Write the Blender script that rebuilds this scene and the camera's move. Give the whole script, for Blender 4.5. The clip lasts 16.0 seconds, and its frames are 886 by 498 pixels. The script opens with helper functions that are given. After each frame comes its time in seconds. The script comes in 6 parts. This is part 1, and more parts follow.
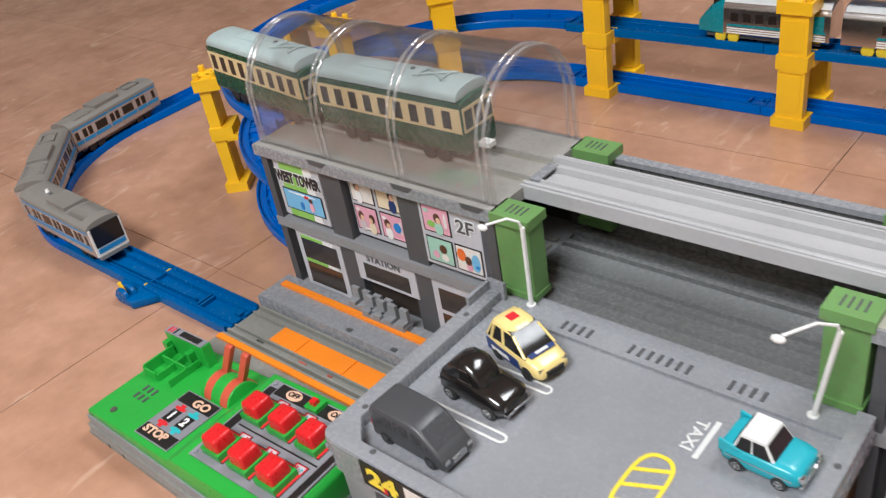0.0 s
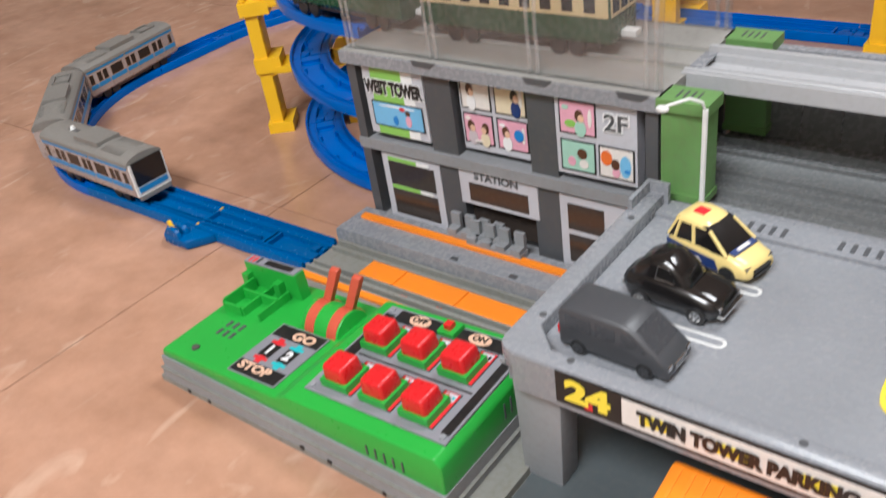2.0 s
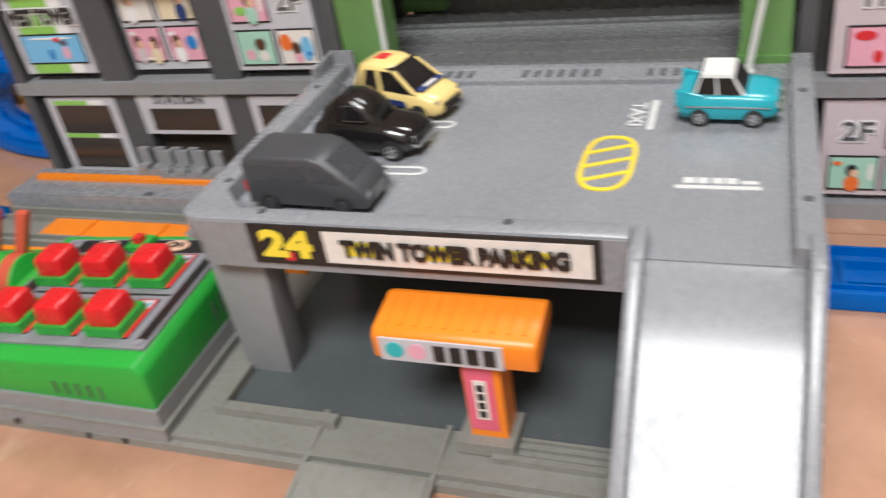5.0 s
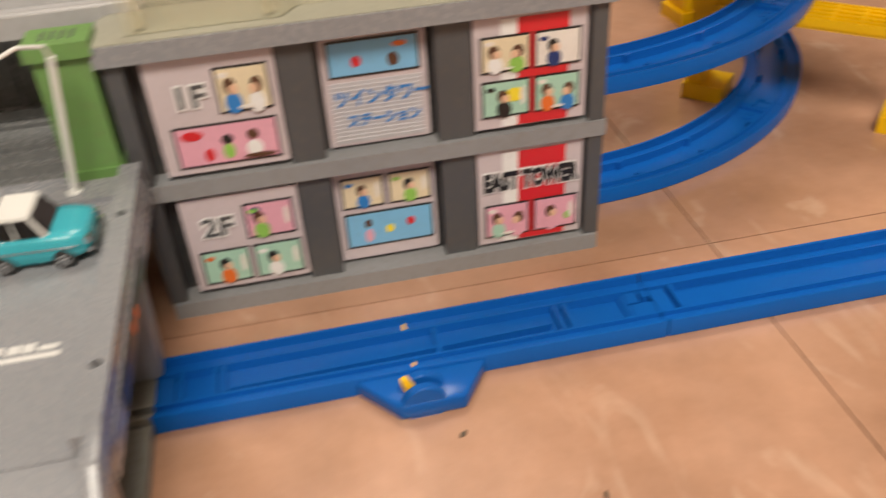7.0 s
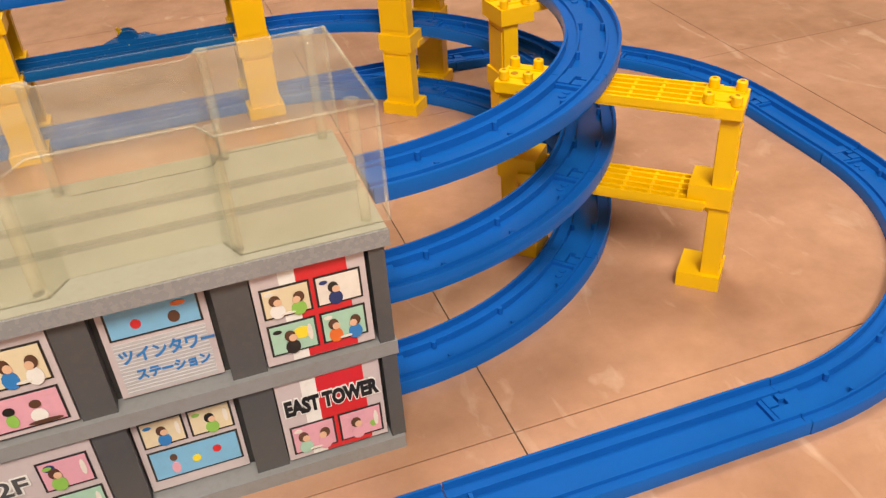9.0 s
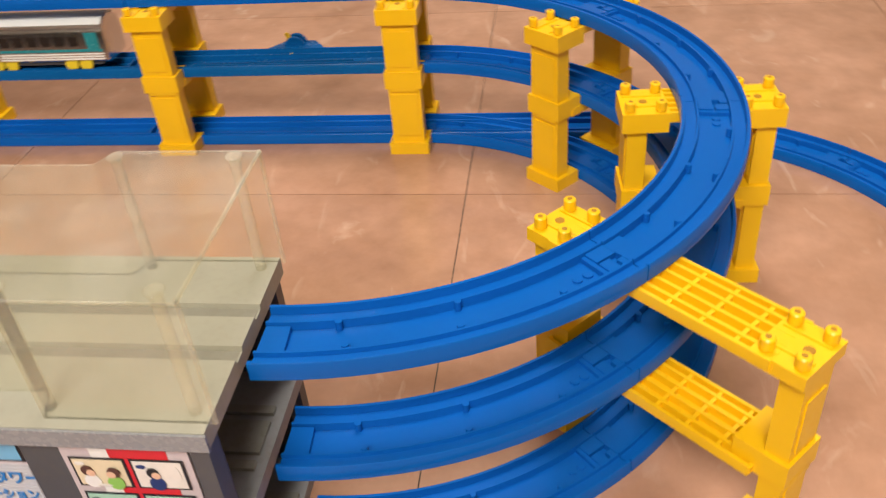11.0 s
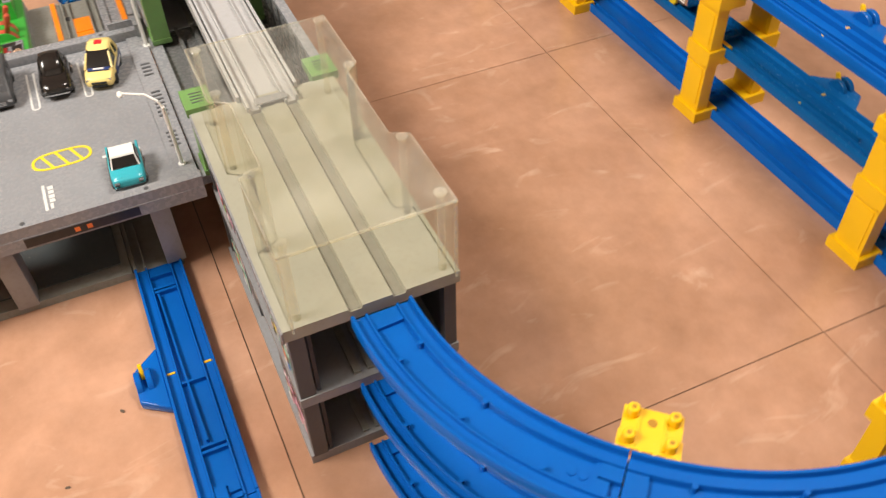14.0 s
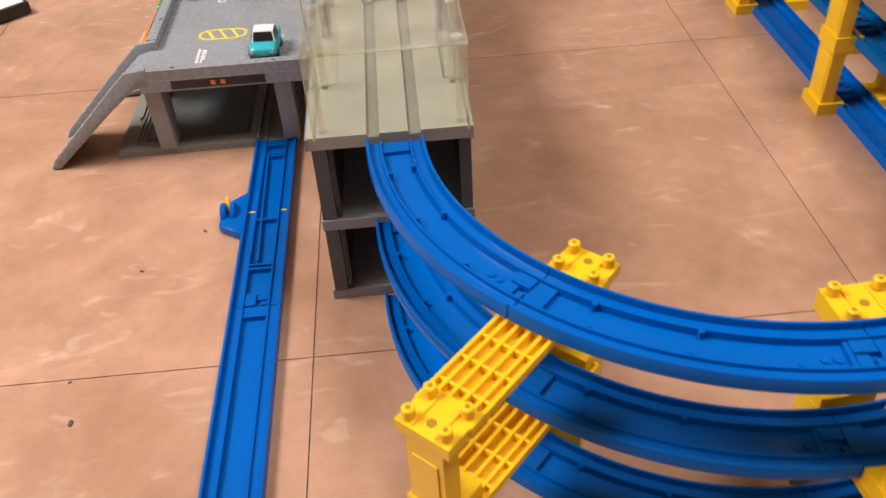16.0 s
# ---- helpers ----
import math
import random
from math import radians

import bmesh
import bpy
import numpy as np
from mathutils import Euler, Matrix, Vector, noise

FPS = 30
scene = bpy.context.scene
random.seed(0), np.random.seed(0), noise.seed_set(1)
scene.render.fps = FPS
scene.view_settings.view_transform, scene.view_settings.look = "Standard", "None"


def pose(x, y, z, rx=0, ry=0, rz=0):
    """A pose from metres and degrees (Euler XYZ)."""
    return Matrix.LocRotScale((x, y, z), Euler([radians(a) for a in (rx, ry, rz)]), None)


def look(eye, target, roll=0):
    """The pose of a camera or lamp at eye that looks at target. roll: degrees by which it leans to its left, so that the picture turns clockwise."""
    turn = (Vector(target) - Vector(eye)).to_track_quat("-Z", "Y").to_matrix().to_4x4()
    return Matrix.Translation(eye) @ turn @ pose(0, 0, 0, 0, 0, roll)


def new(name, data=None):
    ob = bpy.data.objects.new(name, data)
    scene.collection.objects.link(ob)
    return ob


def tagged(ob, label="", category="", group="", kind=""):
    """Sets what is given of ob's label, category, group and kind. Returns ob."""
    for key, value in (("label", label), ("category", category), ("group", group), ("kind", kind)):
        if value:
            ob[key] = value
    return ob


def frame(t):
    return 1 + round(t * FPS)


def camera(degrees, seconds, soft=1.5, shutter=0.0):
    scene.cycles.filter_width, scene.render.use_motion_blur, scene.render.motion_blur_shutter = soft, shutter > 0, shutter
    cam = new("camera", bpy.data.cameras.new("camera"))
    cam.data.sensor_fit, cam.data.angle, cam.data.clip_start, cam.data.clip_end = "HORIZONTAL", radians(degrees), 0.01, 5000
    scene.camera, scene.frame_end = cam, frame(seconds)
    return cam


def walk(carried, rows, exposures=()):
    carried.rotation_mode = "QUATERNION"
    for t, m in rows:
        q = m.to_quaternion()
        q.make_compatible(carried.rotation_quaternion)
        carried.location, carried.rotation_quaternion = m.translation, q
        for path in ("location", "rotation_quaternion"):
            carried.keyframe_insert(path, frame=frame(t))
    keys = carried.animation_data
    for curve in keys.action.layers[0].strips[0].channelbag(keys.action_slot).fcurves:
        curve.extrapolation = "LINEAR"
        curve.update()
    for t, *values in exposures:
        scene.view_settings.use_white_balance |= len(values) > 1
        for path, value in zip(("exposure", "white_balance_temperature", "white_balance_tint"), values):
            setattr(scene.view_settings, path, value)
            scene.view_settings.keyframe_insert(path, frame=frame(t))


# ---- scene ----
cam = camera(54.4, 16.0, soft=1.3, shutter=0.6)
PATH = [
    (0, (0.154, -0.367, 0.437), (-1.05, 0.814, -0.637), -10.4),
    (0.5, (0.108, -0.374, 0.431), (-1.042, 0.85, -0.655), -9.2),
    (1, (0.067, -0.395, 0.407), (-1.03, 0.862, -0.697), -8.8),
    (1.5, (0.043, -0.406, 0.386), (-1.046, 0.866, -0.708), -9.3),
    (2, (0.03, -0.422, 0.358), (-1.094, 0.831, -0.722), -9.1),
    (2.5, (0.03, -0.429, 0.315), (-1.099, 0.814, -0.772), -8.4),
    (3, (0.03, -0.428, 0.304), (-1.061, 0.852, -0.778), -8.0),
    (3.2, (0.026, -0.429, 0.299), (-1.048, 0.868, -0.779), -7.8),
    (5.3, (0.066, -0.42, 0.263), (-0.438, 1.162, -0.852), -9.2),
    (5.5, (0.076, -0.412, 0.269), (-0.31, 1.191, -0.864), -8.3),
    (6, (0.091, -0.399, 0.271), (-0.013, 1.23, -0.884), -5.8),
    (6.5, (0.111, -0.385, 0.272), (0.204, 1.232, -0.902), -4.6),
    (7, (0.149, -0.364, 0.278), (0.43, 1.239, -0.885), -3.8),
    (7.5, (0.183, -0.348, 0.278), (0.663, 1.294, -0.759), -4.7),
    (8, (0.205, -0.342, 0.305), (0.738, 1.287, -0.725), -4.7),
    (10.3, (0.319, -0.299, 0.41), (0.448, 1.237, -0.865), -4.8),
    (10.5, (0.358, -0.284, 0.413), (0.376, 1.271, -0.845), -5.2),
    (11, (0.433, -0.213, 0.391), (0.171, 1.381, -0.788), -5.1),
    (11.5, (0.496, -0.21, 0.464), (-0.015, 1.306, -0.737), -2.4),
    (12, (0.567, -0.211, 0.534), (-0.214, 1.11, -0.749), -0.3),
    (12.5, (0.555, -0.19, 0.509), (-0.382, 0.937, -0.852), 4.2),
    (13, (0.553, -0.148, 0.486), (-0.502, 0.797, -0.927), 3.6),
    (13.5, (0.592, -0.105, 0.502), (-0.624, 0.599, -0.921), -0.9),
    (14, (0.622, -0.041, 0.529), (-0.662, 0.514, -0.9), -1.7),
    (14.5, (0.635, -0.001, 0.54), (-0.71, 0.39, -0.887), -0.6),
    (15, (0.662, 0.028, 0.493), (-0.754, 0.266, -0.899), -1.5),
    (15.5, (0.744, 0.053, 0.462), (-0.78, 0.093, -0.833), -2.9),
    (16, (0.793, 0.064, 0.45), (-0.748, 0.124, -0.823), -3.7),
]
EXPOSURES = [(0, -0.15, 5950, 8), (0.8, -0.06, 6000, 8), (3.2, -0.12, 5850, 8), (5.5, -0.22, 6350, 9), (6.8, -0.42, 7250, 10), (8, -0.1, 7900, 10), (10.4, -0.05, 7000, 10), (11.5, -0.08, 7050, 10), (12.8, -0.28, 7250, 10), (14, 0.06, 7050, 10), (15, -0.02, 7000, 10), (16, -0.08, 6450, 10)]
walk(cam, [(t, look(eye, target, roll)) for t, eye, target, roll in PATH], EXPOSURES)

# ---- light ----
world = bpy.data.worlds.new("room_world")
scene.world = world
world.use_nodes = True
world.node_tree.nodes["Background"].inputs[0].default_value = (1.0, 0.86, 0.72, 1)
world.node_tree.nodes["Background"].inputs[1].default_value = 0.03


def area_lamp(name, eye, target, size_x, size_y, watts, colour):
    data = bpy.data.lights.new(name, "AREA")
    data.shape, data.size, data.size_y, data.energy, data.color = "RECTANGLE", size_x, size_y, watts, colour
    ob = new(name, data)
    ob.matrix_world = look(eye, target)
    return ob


# Main light, assumed overhead and out of view, set south to brighten the fronts.
area_lamp("assumed_overhead_light", (0.10, -1.65, 2.28), (0.10, -1.20, 0), 1.2, 0.8, 103, (1.0, 0.975, 0.94))
# Added fill from the north for the far floor; no lamp known there.
area_lamp("assumed_overhead_light", (0.45, 0.95, 2.30), (0.40, 0.85, 0), 0.9, 0.6, 40, (1.0, 0.975, 0.94))


# ---- materials ----
def nodes_of(name):
    m = bpy.data.materials.new(name)
    m.use_nodes = True
    return m, m.node_tree, m.node_tree.nodes["Principled BSDF"]


def plastic(name, colour, rough=0.38, vary=0.10, dirt=0.0, bump=0.03, grain=260.0, spec=0.5, dirt_colour=(0.16, 0.13, 0.09)):
    """Moulded plastic: slight clouding, fine grain, optional dust."""
    m, tree, bsdf = nodes_of(name)
    link = tree.links.new
    coord = tree.nodes.new("ShaderNodeTexCoord")
    big = tree.nodes.new("ShaderNodeTexNoise")
    big.inputs["Scale"].default_value, big.inputs["Detail"].default_value = 14.0, 4.0
    fine = tree.nodes.new("ShaderNodeTexNoise")
    fine.inputs["Scale"].default_value, fine.inputs["Detail"].default_value = grain, 5.0
    link(coord.outputs["Object"], big.inputs["Vector"])
    link(coord.outputs["Object"], fine.inputs["Vector"])
    ramp = tree.nodes.new("ShaderNodeMapRange")
    ramp.inputs[1].default_value, ramp.inputs[2].default_value = 0.3, 0.7
    ramp.inputs[3].default_value, ramp.inputs[4].default_value = 1 - vary, 1 + vary
    link(big.outputs["Fac"], ramp.inputs[0])
    scale = tree.nodes.new("ShaderNodeVectorMath")
    scale.operation = "SCALE"
    scale.inputs[0].default_value = colour
    link(ramp.outputs[0], scale.inputs["Scale"])
    out = scale.outputs[0]
    if dirt:
        mask = tree.nodes.new("ShaderNodeMapRange")
        mask.inputs[1].default_value, mask.inputs[2].default_value = 0.48, 0.72
        mask.inputs[3].default_value, mask.inputs[4].default_value = 0.0, dirt
        link(fine.outputs["Fac"], mask.inputs[0])
        mix = tree.nodes.new("ShaderNodeMix")
        mix.data_type = "RGBA"
        mix.inputs[7].default_value = (*dirt_colour, 1)
        link(mask.outputs[0], mix.inputs[0])
        link(out, mix.inputs[6])
        out = mix.outputs[2]
    link(out, bsdf.inputs["Base Color"])
    gloss = tree.nodes.new("ShaderNodeMapRange")
    gloss.inputs[3].default_value, gloss.inputs[4].default_value = rough - 0.08, rough + 0.10
    link(fine.outputs["Fac"], gloss.inputs[0])
    link(gloss.outputs[0], bsdf.inputs["Roughness"])
    bsdf.inputs["Specular IOR Level"].default_value = spec
    relief = tree.nodes.new("ShaderNodeBump")
    relief.inputs["Strength"].default_value, relief.inputs["Distance"].default_value = bump, 0.001
    link(fine.outputs["Fac"], relief.inputs["Height"])
    link(relief.outputs[0], bsdf.inputs["Normal"])
    return m


def clear(name, tint, gloss=0.10, haze=0.10):
    """Thin clear moulding: lets light through with a tint, with some gloss and haze of scratches."""
    m, tree, bsdf = nodes_of(name)
    link = tree.links.new
    bsdf.inputs["Base Color"].default_value = (*[min(1, c * 0.9) for c in tint], 1)
    bsdf.inputs["Roughness"].default_value = 0.12
    thin = tree.nodes.new("ShaderNodeBsdfTransparent")
    thin.inputs[0].default_value = (*tint, 1)
    coord = tree.nodes.new("ShaderNodeTexCoord")
    noise_tex = tree.nodes.new("ShaderNodeTexNoise")
    noise_tex.inputs["Scale"].default_value, noise_tex.inputs["Detail"].default_value = 40.0, 6.0
    link(coord.outputs["Object"], noise_tex.inputs["Vector"])
    rng = tree.nodes.new("ShaderNodeMapRange")
    rng.inputs[1].default_value, rng.inputs[2].default_value = 0.35, 0.75
    rng.inputs[3].default_value, rng.inputs[4].default_value = haze * 0.5, haze * 1.5
    link(noise_tex.outputs["Fac"], rng.inputs[0])
    dust = tree.nodes.new("ShaderNodeMixShader")
    link(rng.outputs[0], dust.inputs[0])
    link(thin.outputs[0], dust.inputs[1])
    link(bsdf.outputs[0], dust.inputs[2])
    shine = tree.nodes.new("ShaderNodeBsdfGlossy")
    shine.inputs["Roughness"].default_value = 0.06
    edge = tree.nodes.new("ShaderNodeLayerWeight")
    edge.inputs[0].default_value = 0.5
    power = tree.nodes.new("ShaderNodeMath")
    power.operation = "POWER"
    power.inputs[1].default_value = 3.0
    link(edge.outputs["Facing"], power.inputs[0])
    mul = tree.nodes.new("ShaderNodeMath")
    mul.operation = "MULTIPLY_ADD"
    mul.inputs[1].default_value, mul.inputs[2].default_value = gloss * 3, gloss * 0.25
    link(power.outputs[0], mul.inputs[0])
    mul.use_clamp = True
    top = tree.nodes.new("ShaderNodeMixShader")
    link(mul.outputs[0], top.inputs[0])
    link(dust.outputs[0], top.inputs[1])
    link(shine.outputs[0], top.inputs[2])
    link(top.outputs[0], tree.nodes["Material Output"].inputs["Surface"])
    return m


def floor_tile():
    """Glossy salmon-coloured vinyl with pale streaks and brown clouding."""
    m, tree, bsdf = nodes_of("marbled_vinyl")
    link = tree.links.new
    coord = tree.nodes.new("ShaderNodeTexCoord")
    geo = tree.nodes.new("ShaderNodeNewGeometry")
    info = tree.nodes.new("ShaderNodeObjectInfo")
    cloud = tree.nodes.new("ShaderNodeTexNoise")
    cloud.inputs["Scale"].default_value, cloud.inputs["Detail"].default_value = 8.0, 9.0
    cloud.inputs["Roughness"].default_value = 0.68
    link(geo.outputs["Position"], cloud.inputs["Vector"])
    ramp = tree.nodes.new("ShaderNodeValToRGB")
    ramp.color_ramp.elements[0].position, ramp.color_ramp.elements[0].color = 0.28, (0.325, 0.170, 0.102, 1)
    ramp.color_ramp.elements[1].position, ramp.color_ramp.elements[1].color = 0.72, (0.510, 0.292, 0.198, 1)
    link(cloud.outputs["Fac"], ramp.inputs[0])
    stretch = tree.nodes.new("ShaderNodeMapping")
    stretch.inputs["Scale"].default_value = (21.0, 9.0, 1.0)
    stretch.inputs["Rotation"].default_value = (0, 0, 0.6)
    link(geo.outputs["Position"], stretch.inputs["Vector"])
    streak = tree.nodes.new("ShaderNodeTexNoise")
    streak.inputs["Scale"].default_value, streak.inputs["Detail"].default_value = 1.3, 9.0
    streak.inputs["Distortion"].default_value = 1.6
    link(stretch.outputs[0], streak.inputs["Vector"])
    mask = tree.nodes.new("ShaderNodeMapRange")
    mask.inputs[1].default_value, mask.inputs[2].default_value = 0.60, 0.74
    mask.inputs[3].default_value, mask.inputs[4].default_value = 0.0, 0.42
    link(streak.outputs["Fac"], mask.inputs[0])
    mix = tree.nodes.new("ShaderNodeMix")
    mix.data_type = "RGBA"
    mix.inputs[7].default_value = (0.645, 0.465, 0.35, 1)
    link(mask.outputs[0], mix.inputs[0])
    link(ramp.outputs[0], mix.inputs[6])
    speck = tree.nodes.new("ShaderNodeTexNoise")
    speck.inputs["Scale"].default_value, speck.inputs["Detail"].default_value = 34.0, 8.0
    link(geo.outputs["Position"], speck.inputs["Vector"])
    tone = tree.nodes.new("ShaderNodeMapRange")
    tone.inputs[3].default_value, tone.inputs[4].default_value = 0.80, 1.20
    link(speck.outputs["Fac"], tone.inputs[0])
    piece = tree.nodes.new("ShaderNodeMapRange")
    piece.inputs[3].default_value, piece.inputs[4].default_value = 0.95, 1.05
    link(info.outputs["Random"], piece.inputs[0])
    both = tree.nodes.new("ShaderNodeMath")
    both.operation = "MULTIPLY"
    link(tone.outputs[0], both.inputs[0])
    link(piece.outputs[0], both.inputs[1])
    scale = tree.nodes.new("ShaderNodeVectorMath")
    scale.operation = "SCALE"
    link(mix.outputs[2], scale.inputs[0])
    link(both.outputs[0], scale.inputs["Scale"])
    link(scale.outputs[0], bsdf.inputs["Base Color"])
    rough = tree.nodes.new("ShaderNodeMapRange")
    rough.inputs[3].default_value, rough.inputs[4].default_value = 0.09, 0.30
    link(cloud.outputs["Fac"], rough.inputs[0])
    link(rough.outputs[0], bsdf.inputs["Roughness"])
    relief = tree.nodes.new("ShaderNodeBump")
    relief.inputs["Strength"].default_value, relief.inputs["Distance"].default_value = 0.08, 0.002
    link(cloud.outputs["Fac"], relief.inputs["Height"])
    link(relief.outputs[0], bsdf.inputs["Normal"])
    return m


TILE = floor_tile()
BLUE = plastic("blue_track_plastic", (0.0003, 0.095, 0.405), 0.17, 0.06, spec=0.2)
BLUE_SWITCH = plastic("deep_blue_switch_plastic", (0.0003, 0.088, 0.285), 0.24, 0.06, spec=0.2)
YELLOW = plastic("yellow_pier_plastic", (0.84, 0.49, 0.010), 0.34, 0.06)
# Pier yellow darkened: colour for the shade inside peg and cap holes.
YELLOW_SHADE = plastic("yellow_hole_shade", (0.36, 0.17, 0.006), 0.5, 0.06)
GREY = plastic("mid_grey_plastic", (0.250, 0.256, 0.268), 0.42, 0.07, 0.25, dirt_colour=(0.18, 0.16, 0.13))
GREY_LIGHT = plastic("light_grey_plastic", (0.246, 0.253, 0.273), 0.26, 0.08, 0.07, bump=0.012, dirt_colour=(0.26, 0.25, 0.235))
GREY_BASE = plastic("dusty_grey_base_plastic", (0.225, 0.225, 0.205), 0.48, 0.10, 0.4, dirt_colour=(0.16, 0.14, 0.10))
SLATE = plastic("slate_grey_glossy_plastic", (0.085, 0.098, 0.104), 0.22, 0.10, 0.2, dirt_colour=(0.13, 0.13, 0.12))
# Mid grey with the shade under the bridge put into it, plus dust.
HALL_SHADED = plastic("shade_darkened_hall_grey", (0.165, 0.170, 0.172), 0.26, 0.10, 0.10, dirt_colour=(0.15, 0.125, 0.09))
# Even near-black for walls inside the storeys, darker than the pilasters' grey.
GREY_INNER = plastic("near_black_inner_walls", (0.028, 0.029, 0.031), 0.5, 0.10, 0.15)
GREY_DARK = plastic("dark_grey_plastic", (0.075, 0.078, 0.085), 0.40, 0.10, 0.15)
ROOF_EAST = plastic("yellowed_grey_roof_plastic", (0.335, 0.330, 0.275), 0.45, 0.10, 0.14, dirt_colour=(0.24, 0.22, 0.16))
# Roof tone, roughly a third darker, for the floors of the wheel grooves.
GROOVE = plastic("darker_groove_plastic", (0.235, 0.230, 0.195), 0.35, 0.12, 0.2, dirt_colour=(0.15, 0.13, 0.10))
ROOF_WEST = plastic("dusty_grey_roof_plastic", (0.30, 0.29, 0.27), 0.5, 0.10, 0.3, dirt_colour=(0.2, 0.18, 0.15))
BRIDGE = plastic("pale_grey_bridge_plastic", (0.40, 0.40, 0.41), 0.3, 0.05, 0.1)
GREEN_DULL = plastic("moss_green_plastic", (0.135, 0.275, 0.085), 0.42, 0.10, 0.2)
GREEN = plastic("bright_green_plastic", (0.030, 0.335, 0.042), 0.30, 0.04, bump=0.01)
RED = plastic("red_button_plastic", (0.60, 0.015, 0.018), 0.28, 0.03, bump=0.005)
RED_LEVER = plastic("brick_red_lever_plastic", (0.52, 0.085, 0.045), 0.38, 0.05)
ORANGE = plastic("orange_plastic", (0.85, 0.235, 0.012), 0.36, 0.05)
BLACK = plastic("black_plastic", (0.008, 0.008, 0.009), 0.30, 0.05)
WHITE = plastic("white_plastic", (0.74, 0.74, 0.72), 0.32, 0.04)
STEEL = plastic("dark_metal_screw", (0.08, 0.075, 0.07), 0.35, 0.2)
PAINT_WHITE = plastic("white_line_print", (0.62, 0.62, 0.61), 0.5, 0.06)
PAINT_YELLOW = plastic("yellow_line_print", (0.80, 0.60, 0.03), 0.5, 0.06)
CLEAR_WEST = clear("clear_plastic", (0.945, 0.94, 0.94), 0.22, 0.03)
CLEAR_RIB = clear("clear_plastic_edge", (0.93, 0.925, 0.92), 0.30, 0.14)
CLEAR_RIB_EAST = clear("yellowed_clear_plastic_edge", (0.975, 0.962, 0.90), 0.06, 0.15)
CLEAR_EAST = clear("yellowed_clear_plastic", (0.985, 0.978, 0.935), 0.09, 0.06)
MAT_CLOTH = plastic("dark_grey_cloth", (0.075, 0.068, 0.070), 0.9, 0.15, 0.3, 0.3)
JOINT = plastic("dark_joint_filler", (0.085, 0.06, 0.042), 0.8, 0.2)
# Tones of the unseen walls and ceiling set how much light they bounce.
WALL_BOUNCE = plastic("cream_bounce_wall", (0.44, 0.40, 0.35), 0.7, 0.05, grain=40)
CEILING_BOUNCE = plastic("white_bounce_ceiling", (0.70, 0.66, 0.60), 0.8, 0.05, grain=40)


# ---- building blocks ----
def box(bm, x0, x1, y0, y1, z0, z1):
    vs = [bm.verts.new(p) for p in ((x0, y0, z0), (x1, y0, z0), (x1, y1, z0), (x0, y1, z0), (x0, y0, z1), (x1, y0, z1), (x1, y1, z1), (x0, y1, z1))]
    for f in ((0, 3, 2, 1), (4, 5, 6, 7), (0, 1, 5, 4), (1, 2, 6, 5), (2, 3, 7, 6), (3, 0, 4, 7)):
        bm.faces.new([vs[i] for i in f])
    return vs


def prism(bm, pts, lo, hi, axis="z"):
    """Extrudes a closed outline: axis z takes (x, y), axis y takes (x, z), axis x takes (y, z)."""
    def place(p, h):
        return {"z": (p[0], p[1], h), "y": (p[0], h, p[1]), "x": (h, p[0], p[1])}[axis]
    a = [bm.verts.new(place(p, lo)) for p in pts]
    b = [bm.verts.new(place(p, hi)) for p in pts]
    n = len(pts)
    bm.faces.new(a)
    bm.faces.new(b[::-1])
    for i in range(n):
        bm.faces.new((a[i], b[i], b[(i + 1) % n], a[(i + 1) % n]))
    bmesh.ops.recalc_face_normals(bm, faces=bm.faces)


def disc(bm, x, y, z, r, lo, hi, axis="z", seg=16, r2=None):
    r2 = r if r2 is None else r2
    rings = []
    for h, rr in ((lo, r), (hi, r2)):
        ring = []
        for i in range(seg):
            a = 2 * math.pi * i / seg
            c, s = rr * math.cos(a), rr * math.sin(a)
            ring.append(bm.verts.new({"z": (x + c, y + s, z + h), "y": (x + c, y + h, z + s), "x": (x + h, y + c, z + s)}[axis]))
        rings.append(ring)
    bm.faces.new(rings[0][::-1])
    bm.faces.new(rings[1])
    for i in range(seg):
        bm.faces.new((rings[0][i], rings[0][(i + 1) % seg], rings[1][(i + 1) % seg], rings[1][i]))
    bmesh.ops.recalc_face_normals(bm, faces=bm.faces)


def sweep(bm, profile, path):
    """Profile points (u across to the right of travel, z) carried along path points (x, y, z, heading)."""
    rings = []
    for x, y, z, h in path:
        rx, ry = math.sin(h), -math.cos(h)
        rings.append([bm.verts.new((x + rx * u, y + ry * u, z + w)) for u, w in profile])
    n = len(profile)
    for a, b in zip(rings, rings[1:]):
        for i in range(n):
            bm.faces.new((a[i], a[(i + 1) % n], b[(i + 1) % n], b[i]))
    bm.faces.new(rings[0][::-1])
    bm.faces.new(rings[-1])
    bmesh.ops.recalc_face_normals(bm, faces=bm.faces)


